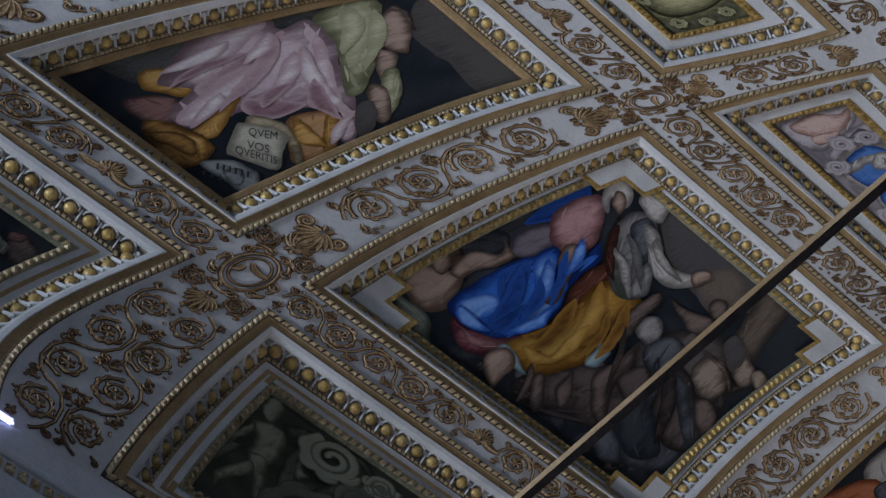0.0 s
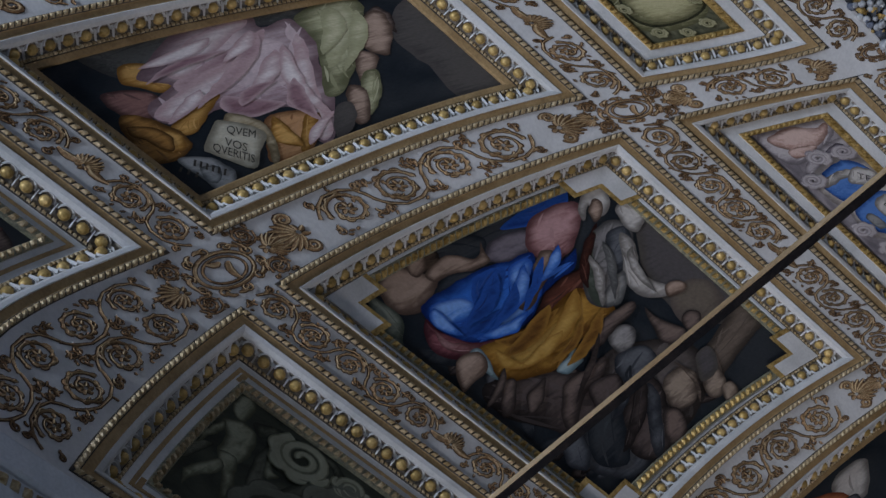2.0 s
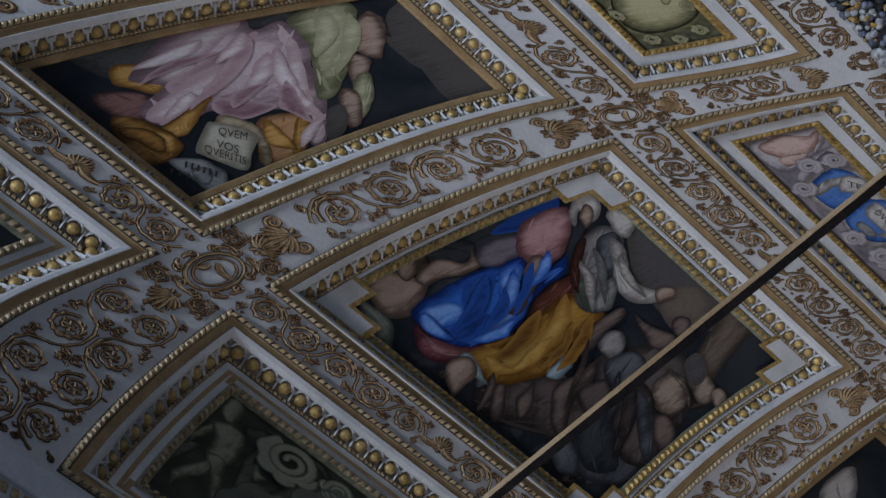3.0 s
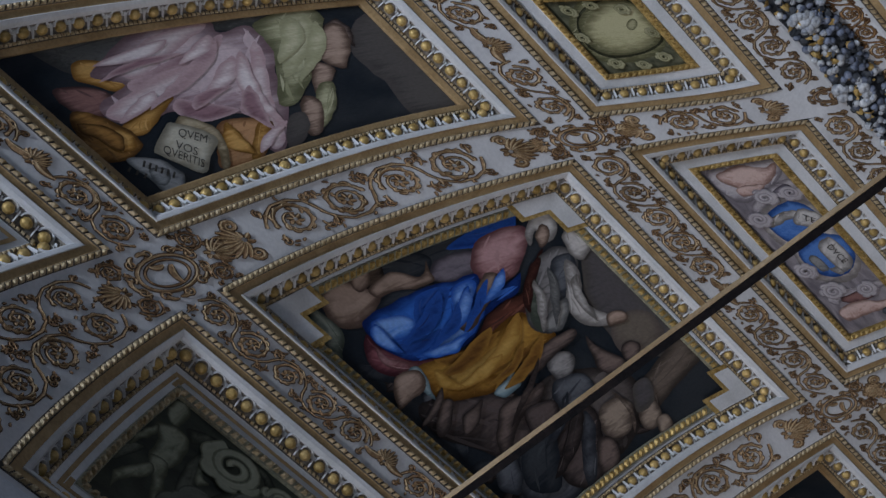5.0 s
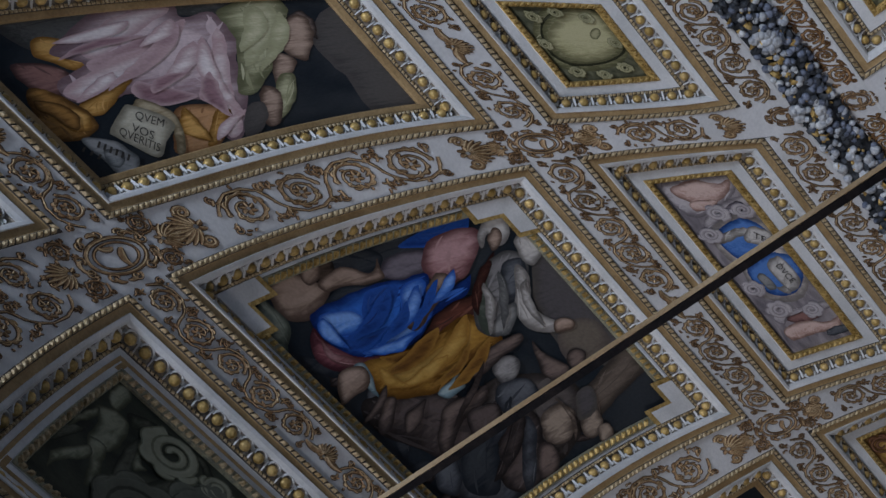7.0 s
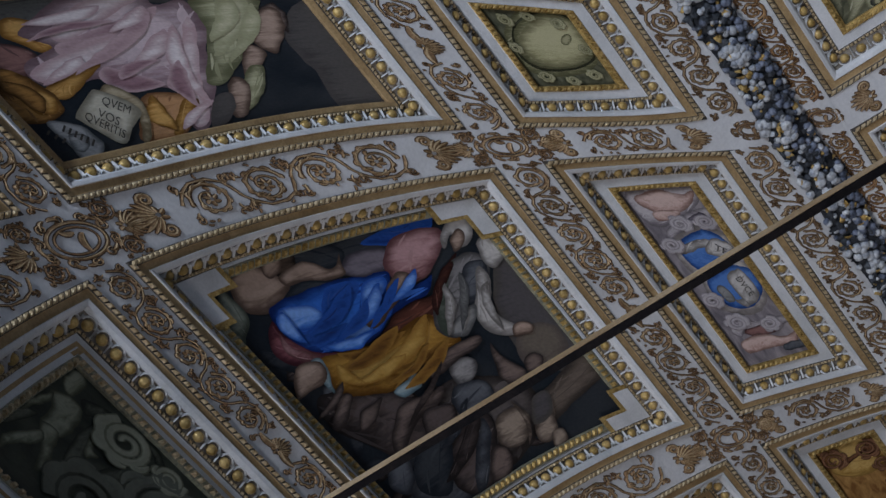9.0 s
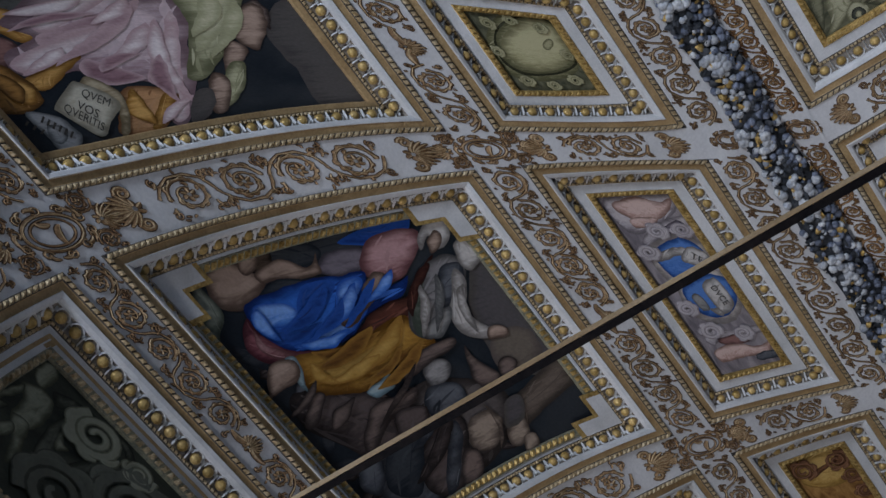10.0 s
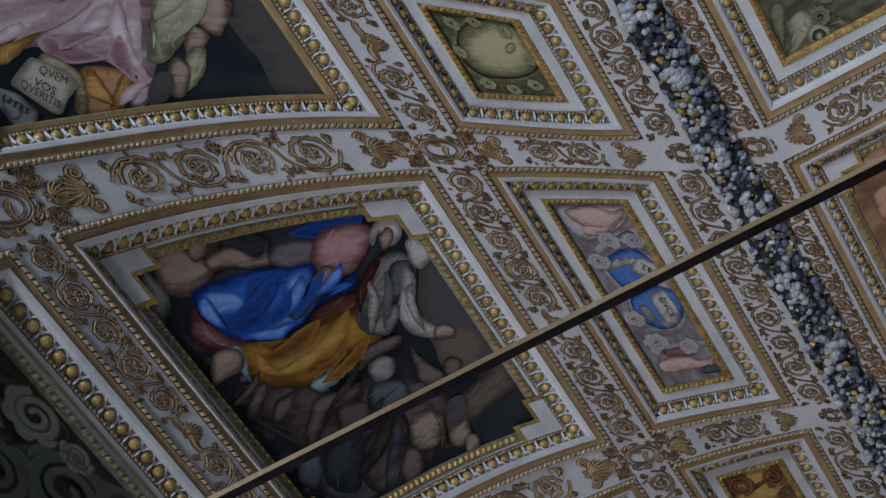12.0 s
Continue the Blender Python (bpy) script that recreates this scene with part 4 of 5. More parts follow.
dab(ART_ROSE, "amber", [(0.543, 0.158), (0.488, 0.254), (0.461, 0.335), (0.569, 0.247), (0.635, 0.168), (0.581, 0.133)])
dab(ART_ROSE, "amberdark", [(0.399, 0.070), (0.520, 0.144), (0.683, 0.144), (0.739, 0.068), (0.692, 0.001), (0.555, 0.019)])
dab(ART_ROSE, "amber", [(0.557, 0.073), (0.573, 0.134), (0.676, 0.137), (0.690, 0.073)])
dab(ART_ROSE, "orange", [(0.681, 0.382), (0.769, 0.502), (0.961, 0.395), (0.957, 0.265), (0.818, 0.313)])
dab(ART_ROSE, "amber", [(0.761, 0.457), (0.773, 0.496), (0.952, 0.395), (0.946, 0.365)])
dab(ART_ROSE, "yellowgreen", [(0.102, 0.688), (0.028, 0.787), (0.049, 0.872), (0.244, 0.831), (0.412, 0.762), (0.552, 0.694), (0.686, 0.607), (0.670, 0.562), (0.452, 0.634), (0.268, 0.682)])
dab(ART_ROSE, "yellowlight", [(0.086, 0.767), (0.081, 0.843), (0.268, 0.794), (0.449, 0.697), (0.497, 0.637), (0.296, 0.703)])
dab(ART_ROSE, "umber", [(0.196, 0.838), (0.123, 0.897), (0.225, 0.909), (0.363, 0.874), (0.303, 0.868), (0.256, 0.845)])
dab(ART_ROSE, "buff", [(0.211, 0.830), (0.162, 0.892), (0.314, 0.881), (0.509, 0.808), (0.479, 0.776), (0.386, 0.768)])
dab(ART_ROSE, "buff", [(0.444, 0.738), (0.503, 0.778), (0.627, 0.715), (0.649, 0.673)])
dab(ART_ROSE, "yellowgreen", [(0.607, 0.696), (0.599, 0.742), (0.728, 0.708), (0.874, 0.634), (0.883, 0.595), (0.726, 0.646)])
dab(ART_ROSE, "buff", [(0.659, 0.632), (0.722, 0.661), (0.908, 0.602), (0.926, 0.558), (0.811, 0.577)])
dab(ART_ROSE, "slatewall", [(0.771, 0.550), (0.768, 0.596), (0.878, 0.576), (0.971, 0.498), (0.939, 0.480)])
fold(ART_ROSE, "pinklight", (0.111, 0.45), (0.183, 0.229), 0.02, 0.07)
fold(ART_ROSE, "pinklight", (0.294, 0.565), (0.548, 0.374), 0.02, 0.06)
fold(ART_ROSE, "pinklight", (0.273, 0.596), (0.823, 0.52), -0.03, 0.05)
fold(ART_ROSE, "pinklight", (0.938, 0.4), (0.787, 0.534), 0.01, 0.04)
fold(ART_ROSE, "pinklight", (0.405, 0.301), (0.534, 0.148), 0.01, 0.05)
fold(ART_ROSE, "pinkshade", (0.17, 0.564), (0.497, 0.252), 0.03, 0.06)
fold(ART_ROSE, "pinkshade", (0.507, 0.532), (0.812, 0.486), -0.02, 0.05)
fold(ART_ROSE, "pinkshade", (0.21, 0.449), (0.278, 0.204), -0.02, 0.045)
fold(ART_ROSE, "pinkshade", (0.568, 0.352), (0.481, 0.489), 0.02, 0.05)
fold(ART_ROSE, "pinklight", (0.124, 0.56), (0.274, 0.423), 0.02, 0.05)
fold(ART_ROSE, "yellowlight", (0.079, 0.794), (0.396, 0.66), 0.02, 0.06)
fold(ART_ROSE, "yellowlight", (0.142, 0.841), (0.542, 0.674), 0.02, 0.05)
fold(ART_ROSE, "amber", (0.926, 0.373), (0.699, 0.39), 0.02, 0.06)
fold(ART_ROSE, "amberdark", (0.477, 0.05), (0.682, 0.085), 0.02, 0.07)
dab(ART_ROSE, "bookedge", [(0.608, 0.276), (0.594, 0.308), (0.725, 0.351), (0.937, 0.298), (0.951, 0.268), (0.761, 0.322), (0.643, 0.273)])
dab(ART_ROSE, "parchment", [(0.634, 0.229), (0.610, 0.269), (0.762, 0.331), (0.864, 0.268), (0.941, 0.210), (0.769, 0.156), (0.730, 0.162)])
dab(ART_ROSE, "scrollgrey", [(0.739, 0.068), (0.774, 0.135), (0.909, 0.165), (0.981, 0.121), (0.974, 0.074), (0.882, 0.074)])
dab(ART_ROSE, "scrollgrey", [(0.829, 0.097), (0.846, 0.134), (0.906, 0.124), (0.940, 0.093), (0.900, 0.078)])
ART_GREEN = []
dab(ART_GREEN, "grisdim", [(-0.030, 0.280), (0.002, 0.481), (0.042, 0.546), (0.028, 0.397), (-0.009, 0.250)])
dab(ART_GREEN, "grisdim", [(0.084, 0.867), (0.155, 0.941), (0.232, 0.964), (0.299, 0.993), (0.266, 0.978), (0.177, 0.897), (0.116, 0.786)])
dab(ART_GREEN, "gris", [(0.017, 0.731), (0.059, 0.808), (0.109, 0.787), (0.136, 0.617), (0.119, 0.506), (0.064, 0.513), (0.049, 0.649)])
dab(ART_GREEN, "gris", [(0.016, 0.842), (0.003, 0.970), (0.038, 0.999), (0.065, 0.923), (0.059, 0.808)])
dab(ART_GREEN, "gris", [(0.062, 0.508), (0.115, 0.537), (0.146, 0.401), (0.172, 0.271), (0.147, 0.217), (0.111, 0.371)])
dab(ART_GREEN, "gris", [(0.029, 0.264), (0.078, 0.461), (0.106, 0.394), (0.057, 0.209), (0.049, 0.127), (0.028, 0.227)])
dab(ART_GREEN, "gris", [(0.025, 0.739), (0.037, 0.656), (0.019, 0.553), (0.013, 0.469), (0.000, 0.583)])
dab(ART_GREEN, "grisdim", [(0.198, 0.325), (0.151, 0.577), (0.152, 0.826), (0.156, 0.944), (0.178, 0.760), (0.213, 0.534), (0.235, 0.405)])
dab(ART_GREEN, "gris", [(0.194, 0.565), (0.164, 0.742), (0.160, 0.890), (0.201, 0.641), (0.232, 0.613), (0.215, 0.552)])
dab(ART_GREEN, "grisdim", [(0.273, 0.486), (0.269, 0.624), (0.317, 0.793), (0.387, 0.813), (0.400, 0.766)])
dab(ART_GREEN, "grisdim", [(0.254, 0.952), (0.311, 0.987), (0.372, 0.904), (0.381, 0.800), (0.321, 0.915)])
ART_OVAL = []
dab(ART_OVAL, "mauvelight", [(0.002, 0.128), (-0.013, 1.030), (0.079, 1.030), (0.197, 0.394), (0.177, 0.108)])
dab(ART_OVAL, "blush", [(0.037, 0.185), (0.010, 0.539), (0.046, 0.805), (0.027, 0.986), (0.101, 0.844), (0.159, 0.472), (0.120, 0.282), (0.084, 0.185)])
dab(ART_OVAL, "blush", [(0.120, 0.282), (0.130, 0.620), (0.168, 0.519), (0.174, 0.272)])
dab(ART_OVAL, "mauvelight", [(0.239, 0.244), (0.160, 0.611), (0.126, 0.961), (0.189, 0.999), (0.249, 0.789), (0.221, 0.593), (0.276, 0.279)])
dab(ART_OVAL, "mauve", [(0.200, 0.588), (0.150, 0.862), (0.182, 0.931), (0.218, 0.774)])
dab(ART_OVAL, "cream", [(0.304, 0.199), (0.238, 0.487), (0.225, 0.842), (0.300, 1.030), (0.412, 1.006), (0.498, 1.030), (0.619, 1.030), (0.725, 0.758), (0.726, 0.422), (0.643, 0.186), (0.514, 0.236), (0.419, 0.170)])
dab(ART_OVAL, "azure", [(0.315, 0.263), (0.260, 0.516), (0.249, 0.789), (0.315, 0.944), (0.411, 0.943), (0.452, 0.798), (0.463, 0.380), (0.413, 0.264)])
dab(ART_OVAL, "azure", [(0.511, 0.317), (0.455, 0.709), (0.487, 0.976), (0.602, 0.983), (0.684, 0.752), (0.694, 0.493), (0.630, 0.296)])
dab(ART_OVAL, "linen", [(0.353, 0.231), (0.311, 0.351), (0.293, 0.640), (0.339, 0.875), (0.409, 0.880), (0.394, 0.789), (0.339, 0.607), (0.357, 0.372)])
dab(ART_OVAL, "linen", [(0.500, 0.705), (0.512, 0.854), (0.635, 0.830), (0.691, 0.620), (0.646, 0.503), (0.634, 0.660), (0.557, 0.681)])
dab(ART_OVAL, "linenshade", [(0.566, 0.360), (0.555, 0.481), (0.637, 0.517), (0.647, 0.397)])
dab(ART_OVAL, "mauvelight", [(0.726, 0.176), (0.772, 0.540), (0.776, 0.973), (0.819, 0.995), (0.825, 0.541), (0.780, 0.172)])
dab(ART_OVAL, "rosedark", [(0.811, 0.314), (0.799, 0.656), (0.853, 0.781), (0.850, 0.410)])
dab(ART_OVAL, "blush", [(0.866, 0.156), (0.849, 0.501), (0.888, 0.797), (0.877, 1.030), (0.941, 0.874), (0.934, 0.469), (0.933, 0.177)])
dab(ART_OVAL, "mauvelight", [(0.765, 0.197), (0.799, 0.334), (0.839, 0.231), (0.810, 0.137)])
dab(ART_OVAL, "slate", [(0.931, 0.727), (0.935, 1.030), (0.971, 1.030), (0.971, 0.708)])
dab(ART_OVAL, "linen", [(0.363, 0.576), (0.298, 0.760), (0.314, 0.897), (0.360, 0.972), (0.421, 0.846), (0.398, 0.701)])
dab(ART_OVAL, "linen", [(0.522, 0.603), (0.478, 0.807), (0.513, 0.885), (0.631, 0.887), (0.682, 0.704), (0.652, 0.615)])
ART_CART = []
dab(ART_CART, "cartrim", [(0.291, 0.102), (-0.022, 0.503), (-0.030, 0.945), (0.097, 1.030), (0.574, 1.030), (0.827, 0.715), (0.858, 0.193), (0.670, -0.020)])
dab(ART_CART, "cartdark", [(0.293, 0.187), (0.055, 0.498), (-0.030, 0.888), (0.144, 1.030), (0.550, 1.030), (0.760, 0.712), (0.797, 0.258), (0.633, 0.071)])
dab(ART_CART, "cartrim", [(0.304, 0.207), (0.081, 0.509), (-0.009, 0.856), (0.166, 1.030), (0.538, 1.001), (0.730, 0.715), (0.766, 0.291), (0.616, 0.109)])
dab(ART_CART, "cartouche", [(0.363, 0.224), (0.116, 0.554), (0.032, 0.873), (0.214, 1.025), (0.492, 0.999), (0.701, 0.703), (0.733, 0.339), (0.581, 0.185)])
dab(ART_CART, "cartrim", [(0.371, 0.707), (0.293, 0.797), (0.299, 0.860), (0.376, 0.838), (0.439, 0.749), (0.431, 0.693)])
ART_GRIS = []
dab(ART_GRIS, "olive", [(0.608, 0.075), (0.550, 0.166), (0.768, 0.191), (0.946, 0.090), (1.030, 0.009), (1.030, 0.000), (0.831, 0.058)])
dab(ART_GRIS, "olivedim", [(0.554, 0.222), (0.931, 0.330), (0.997, 0.448), (1.022, 0.544), (1.030, 0.506), (1.030, 0.310), (0.843, 0.229)])
dab(ART_GRIS, "olive", [(0.889, 0.129), (0.786, 0.170), (0.830, 0.220), (0.983, 0.234), (1.030, 0.193), (1.030, 0.143)])
dab(ART_GRIS, "grisdark", [(0.917, 0.148), (0.859, 0.175), (0.895, 0.209), (0.982, 0.212), (1.026, 0.186), (0.997, 0.157)])
dab(ART_GRIS, "olive", [(0.928, 0.166), (0.906, 0.184), (0.947, 0.200), (0.996, 0.189), (0.975, 0.169)])
dab(ART_GRIS, "olivedim", [(0.357, 0.027), (0.347, 0.101), (0.718, 0.049), (0.896, 0.003)])
ART_ORANGE = []
dab(ART_ORANGE, "peach", [(0.048, 0.061), (0.013, 0.160), (0.001, 0.247), (0.065, 0.258), (0.106, 0.171), (0.141, 0.072)])
dab(ART_ORANGE, "peach", [(0.207, 0.110), (0.194, 0.199), (0.308, 0.160), (0.333, 0.093)])
dab(ART_ORANGE, "russet", [(0.013, 0.050), (-0.017, 0.147), (0.006, 0.191), (0.048, 0.089)])
ART_SUN = []
dab(ART_SUN, "sunlight", [(0.053, 0.182), (-0.030, 0.517), (-0.030, 0.892), (0.122, 1.030), (0.320, 0.950), (0.356, 0.501), (0.244, 0.097)])
dab(ART_SUN, "russet", [(0.111, 0.770), (0.070, 0.890), (0.101, 0.999), (0.172, 0.971), (0.190, 0.833), (0.157, 0.754)])
dab(ART_SUN, "russet", [(0.174, 0.257), (0.136, 0.573), (0.133, 0.828), (0.175, 0.584), (0.220, 0.280)])
ART_RED = []
dab(ART_RED, "linen", [(0.084, 0.671), (0.057, 0.770), (0.109, 0.837), (0.259, 0.733), (0.200, 0.637)])
dab(ART_RED, "vermilion", [(0.037, 0.479), (0.063, 0.569), (0.141, 0.665), (0.263, 0.683), (0.343, 0.639), (0.126, 0.488)])
dab(ART_RED, "slate", [(0.200, 0.637), (0.225, 0.711), (0.343, 0.655), (0.285, 0.619)])
ART_DARK = []
dab(ART_DARK, "umber", [(0.812, 0.802), (0.796, 0.915), (0.890, 0.922), (1.000, 0.858), (1.016, 0.745), (0.930, 0.709)])
dab(ART_DARK, "rosedark", [(0.754, 0.896), (0.830, 0.941), (0.859, 0.874), (0.801, 0.832)])
dab(ART_DARK, "grisdim", [(1.008, 0.733), (1.030, 0.865), (1.030, 0.938), (1.030, 0.759), (1.030, 0.640)])

ALL_ART = [
    (P_SCENE, C_SCENE, ART_SCENE), (P_ROSE, C_ROSE, ART_ROSE), (P_GREEN, C_GREEN, ART_GREEN), (P_OVAL, C_OVAL, ART_OVAL),
    (P_CART, C_CART, ART_CART), (P_GRIS, C_GRIS, ART_GRIS), (P_ORANGE, C_ORANGE, ART_ORANGE), (P_SUN, C_SUN, ART_SUN),
    (P_RED, C_RED, ART_RED), (P_DARK, C_DARK, ART_DARK),
]
PAINT_TONES = {}


def tones(tint):
    """A deeper and a paler mix of a paint, for its brush strokes."""
    if tint not in PAINT_TONES:
        mix = [nd for nd in PAINTS[tint].node_tree.nodes if nd.bl_idname == "ShaderNodeMix"][0]
        lo, hi = list(mix.inputs[6].default_value)[:3], list(mix.inputs[7].default_value)[:3]
        PAINT_TONES[tint] = [material("fresco_deep_" + tint, tuple(0.9 * x for x in lo) + (1,), tuple(0.7 * x + 0.3 * y for x, y in zip(lo, hi)) + (1,), 0.62, 0, 4, 0.1, 40),
                             material("fresco_pale_" + tint, tuple(0.3 * x + 0.6 * y for x, y in zip(lo, hi)) + (1,), tuple(min(0.85, 1.0 * x + 0.01) for x in hi) + (1,), 0.62, 0, 4, 0.1, 40)]
    return PAINT_TONES[tint]


brush = random.Random(21)
# dim shapes of paint behind the chief ones
for k in range(170):
    a, b = brush.uniform(0.30, 0.95), brush.uniform(0.08, 0.80)
    if b > 0.25 + 0.75 * (a - 0.25) or (a < 0.5 and b > 0.35):
        continue
    turn, ln, wd = brush.uniform(0.3, 2.2), brush.uniform(0.035, 0.10), brush.uniform(0.014, 0.036)
    pts = []
    for i in range(8):
        t = 2 * math.pi * i / 8
        x, y = ln * math.cos(t) * brush.uniform(0.75, 1.2), wd * math.sin(t) * brush.uniform(0.75, 1.2)
        pts.append((a + x * math.cos(turn) - y * math.sin(turn), b + x * math.sin(turn) + y * math.cos(turn)))
    tint = brush.choice(("brownrobe", "slate", "umber", "brownrobe", "brownrobe", "night", "slate"))
    paint(P_SCENE, C_SCENE[1], C_SCENE[2], k * 0.09, pts, PAINTS[tint], C_SCENE[0], "painted_shape")
    folds(P_SCENE, C_SCENE[1], C_SCENE[2], k * 0.09, pts, tones(tint), C_SCENE[0], brush, 2)
PLAIN = ("niche", "parchment", "azure", "slatewall", "bookedge", "buff", "umber", "bistre", "ash", "tan", "gris", "grisdark", "blush", "cartouche", "paleblue", "stone", "cream", "pinklight", "pinkshade", "yellowlight", "bluelight", "ochrelight")
for panel, (top, inner, depth), art in ALL_ART:
    for i, (tint, pts) in enumerate(art):
        layer = i + (16 if panel is P_SCENE else 0)
        paint(panel, inner, depth, layer, pts, PAINTS[tint], top, "painted_shape")
        extent = (max(p[0] for p in pts) - min(p[0] for p in pts)) * (max(p[1] for p in pts) - min(p[1] for p in pts))
        if tint not in PLAIN:
            folds(panel, inner, depth, layer, pts, tones(tint), top, brush, int(min(14, 2 + extent * 110)))

# ---- lettering ----
INK = material("dark_lettering_paint", (0.03, 0.028, 0.025, 1), (0.07, 0.06, 0.05, 1), 0.7, 0, 20)


def lettering(panel, inner, depth, layer, text, origin, end, up, parent):
    """Capital letters laid on a fresco from origin to end, as high as up."""
    curve = bpy.data.curves.new("letters", "FONT")
    curve.body, curve.size, curve.resolution_u = text, 1.0, 3
    ob = new("letters", curve)
    bpy.context.view_layer.update()
    me = bpy.data.meshes.new_from_object(ob.evaluated_get(bpy.context.evaluated_depsgraph_get()))
    bpy.data.objects.remove(ob)
    width = max(v.co.x for v in me.vertices)
    o, e, u = Vector(origin), Vector(end), Vector(up)
    for v in me.vertices:
        a = o + (e - o) * (v.co.x / width) + (u - o) * (v.co.y / 0.72)
        v.co = panel.at(a.x, a.y, inner, depth - 0.001 - 0.0002 * layer)
    me.materials.clear()
    me.materials.append(INK)
    ob = tagged(new("lettering", me), "dark painted capital letters")
    ob.parent = parent


top, inner, depth = C_ROSE
lettering(P_ROSE, inner, depth, 62, "QVEM", (0.6923, 0.2431), (0.7822, 0.2915), (0.6480, 0.2660), top)
lettering(P_ROSE, inner, depth, 62, "VOS", (0.7560, 0.2070), (0.8370, 0.2381), (0.7130, 0.2300), top)
lettering(P_ROSE, inner, depth, 62, "QVERITIS", (0.7594, 0.1673), (0.9152, 0.2236), (0.7160, 0.1902), top)
for i in range(6):
    a = 0.80 + 0.022 * i
    b = 0.086 + 0.0079 * i
    paint(P_ROSE, inner, depth, 62, [(a, b), (a + 0.009, b + 0.003), (a - 0.022, b + 0.022), (a - 0.031, b + 0.019)], INK, top, "letter_bar", "", True)
for i in range(3):
    a = 0.80 + 0.03 * i
    paint(P_ROSE, inner, depth, 62, [(a, 0.04 + 0.01 * i), (a + 0.009, 0.043 + 0.01 * i), (a - 0.012, 0.06 + 0.01 * i), (a - 0.021, 0.057 + 0.01 * i)], INK, top, "letter_bar", "", True)
top, inner, depth = C_OVAL
lettering(P_OVAL, inner, depth, 46, "TE", (0.3534, 0.7116), (0.3948, 0.8228), (0.3240, 0.7720), top)
lettering(P_OVAL, inner, depth, 46, "DVCE", (0.5249, 0.7041), (0.6364, 0.7300), (0.5150, 0.8020), top)

# ---- stepped white corners ----
for panel, (top, inner, depth) in ((P_SCENE, C_SCENE), (P_ORANGE, C_ORANGE)):
    for ca, cb in ((0, 0), (1, 0), (0, 1), (1, 1)):
        for size, thick, mat, layer, name in ((0.158, 0.070, OLDGILT, 2, "gilt_corner"), (0.14, 0.056, FILLET, 22, "white_corner")):
            pts = [(0, 0), (size, 0), (size, thick), (thick, thick), (thick, size), (0, size)]
            pts = [(a if ca == 0 else 1 - a, b if cb == 0 else 1 - b) for a, b in pts]
            paint(panel, 0.226, 0.084, layer, pts, mat, top, name, "", True)
for panel, (top, inner, depth) in ((P_GREEN, C_GREEN), (P_DARK, C_DARK)):
    for ca, cb in ((0, 0), (1, 0), (0, 1), (1, 1)):
        for x0, y0, s in ((0.03, 0.03, 0.075),):
            pts = [(x0, y0), (x0 + s, y0), (x0 + s, y0 + 0.016), (x0 + 0.016, y0 + 0.016), (x0 + 0.016, y0 + s), (x0, y0 + s)]
            pts = [(a if ca == 0 else 1 - a, b if cb == 0 else 1 - b) for a, b in pts]
            paint(panel, 0.226, 0.0945, 1, pts, OCHRE, top, "fret_corner", "", True)

# ---- scrollwork on ribs and bands ----


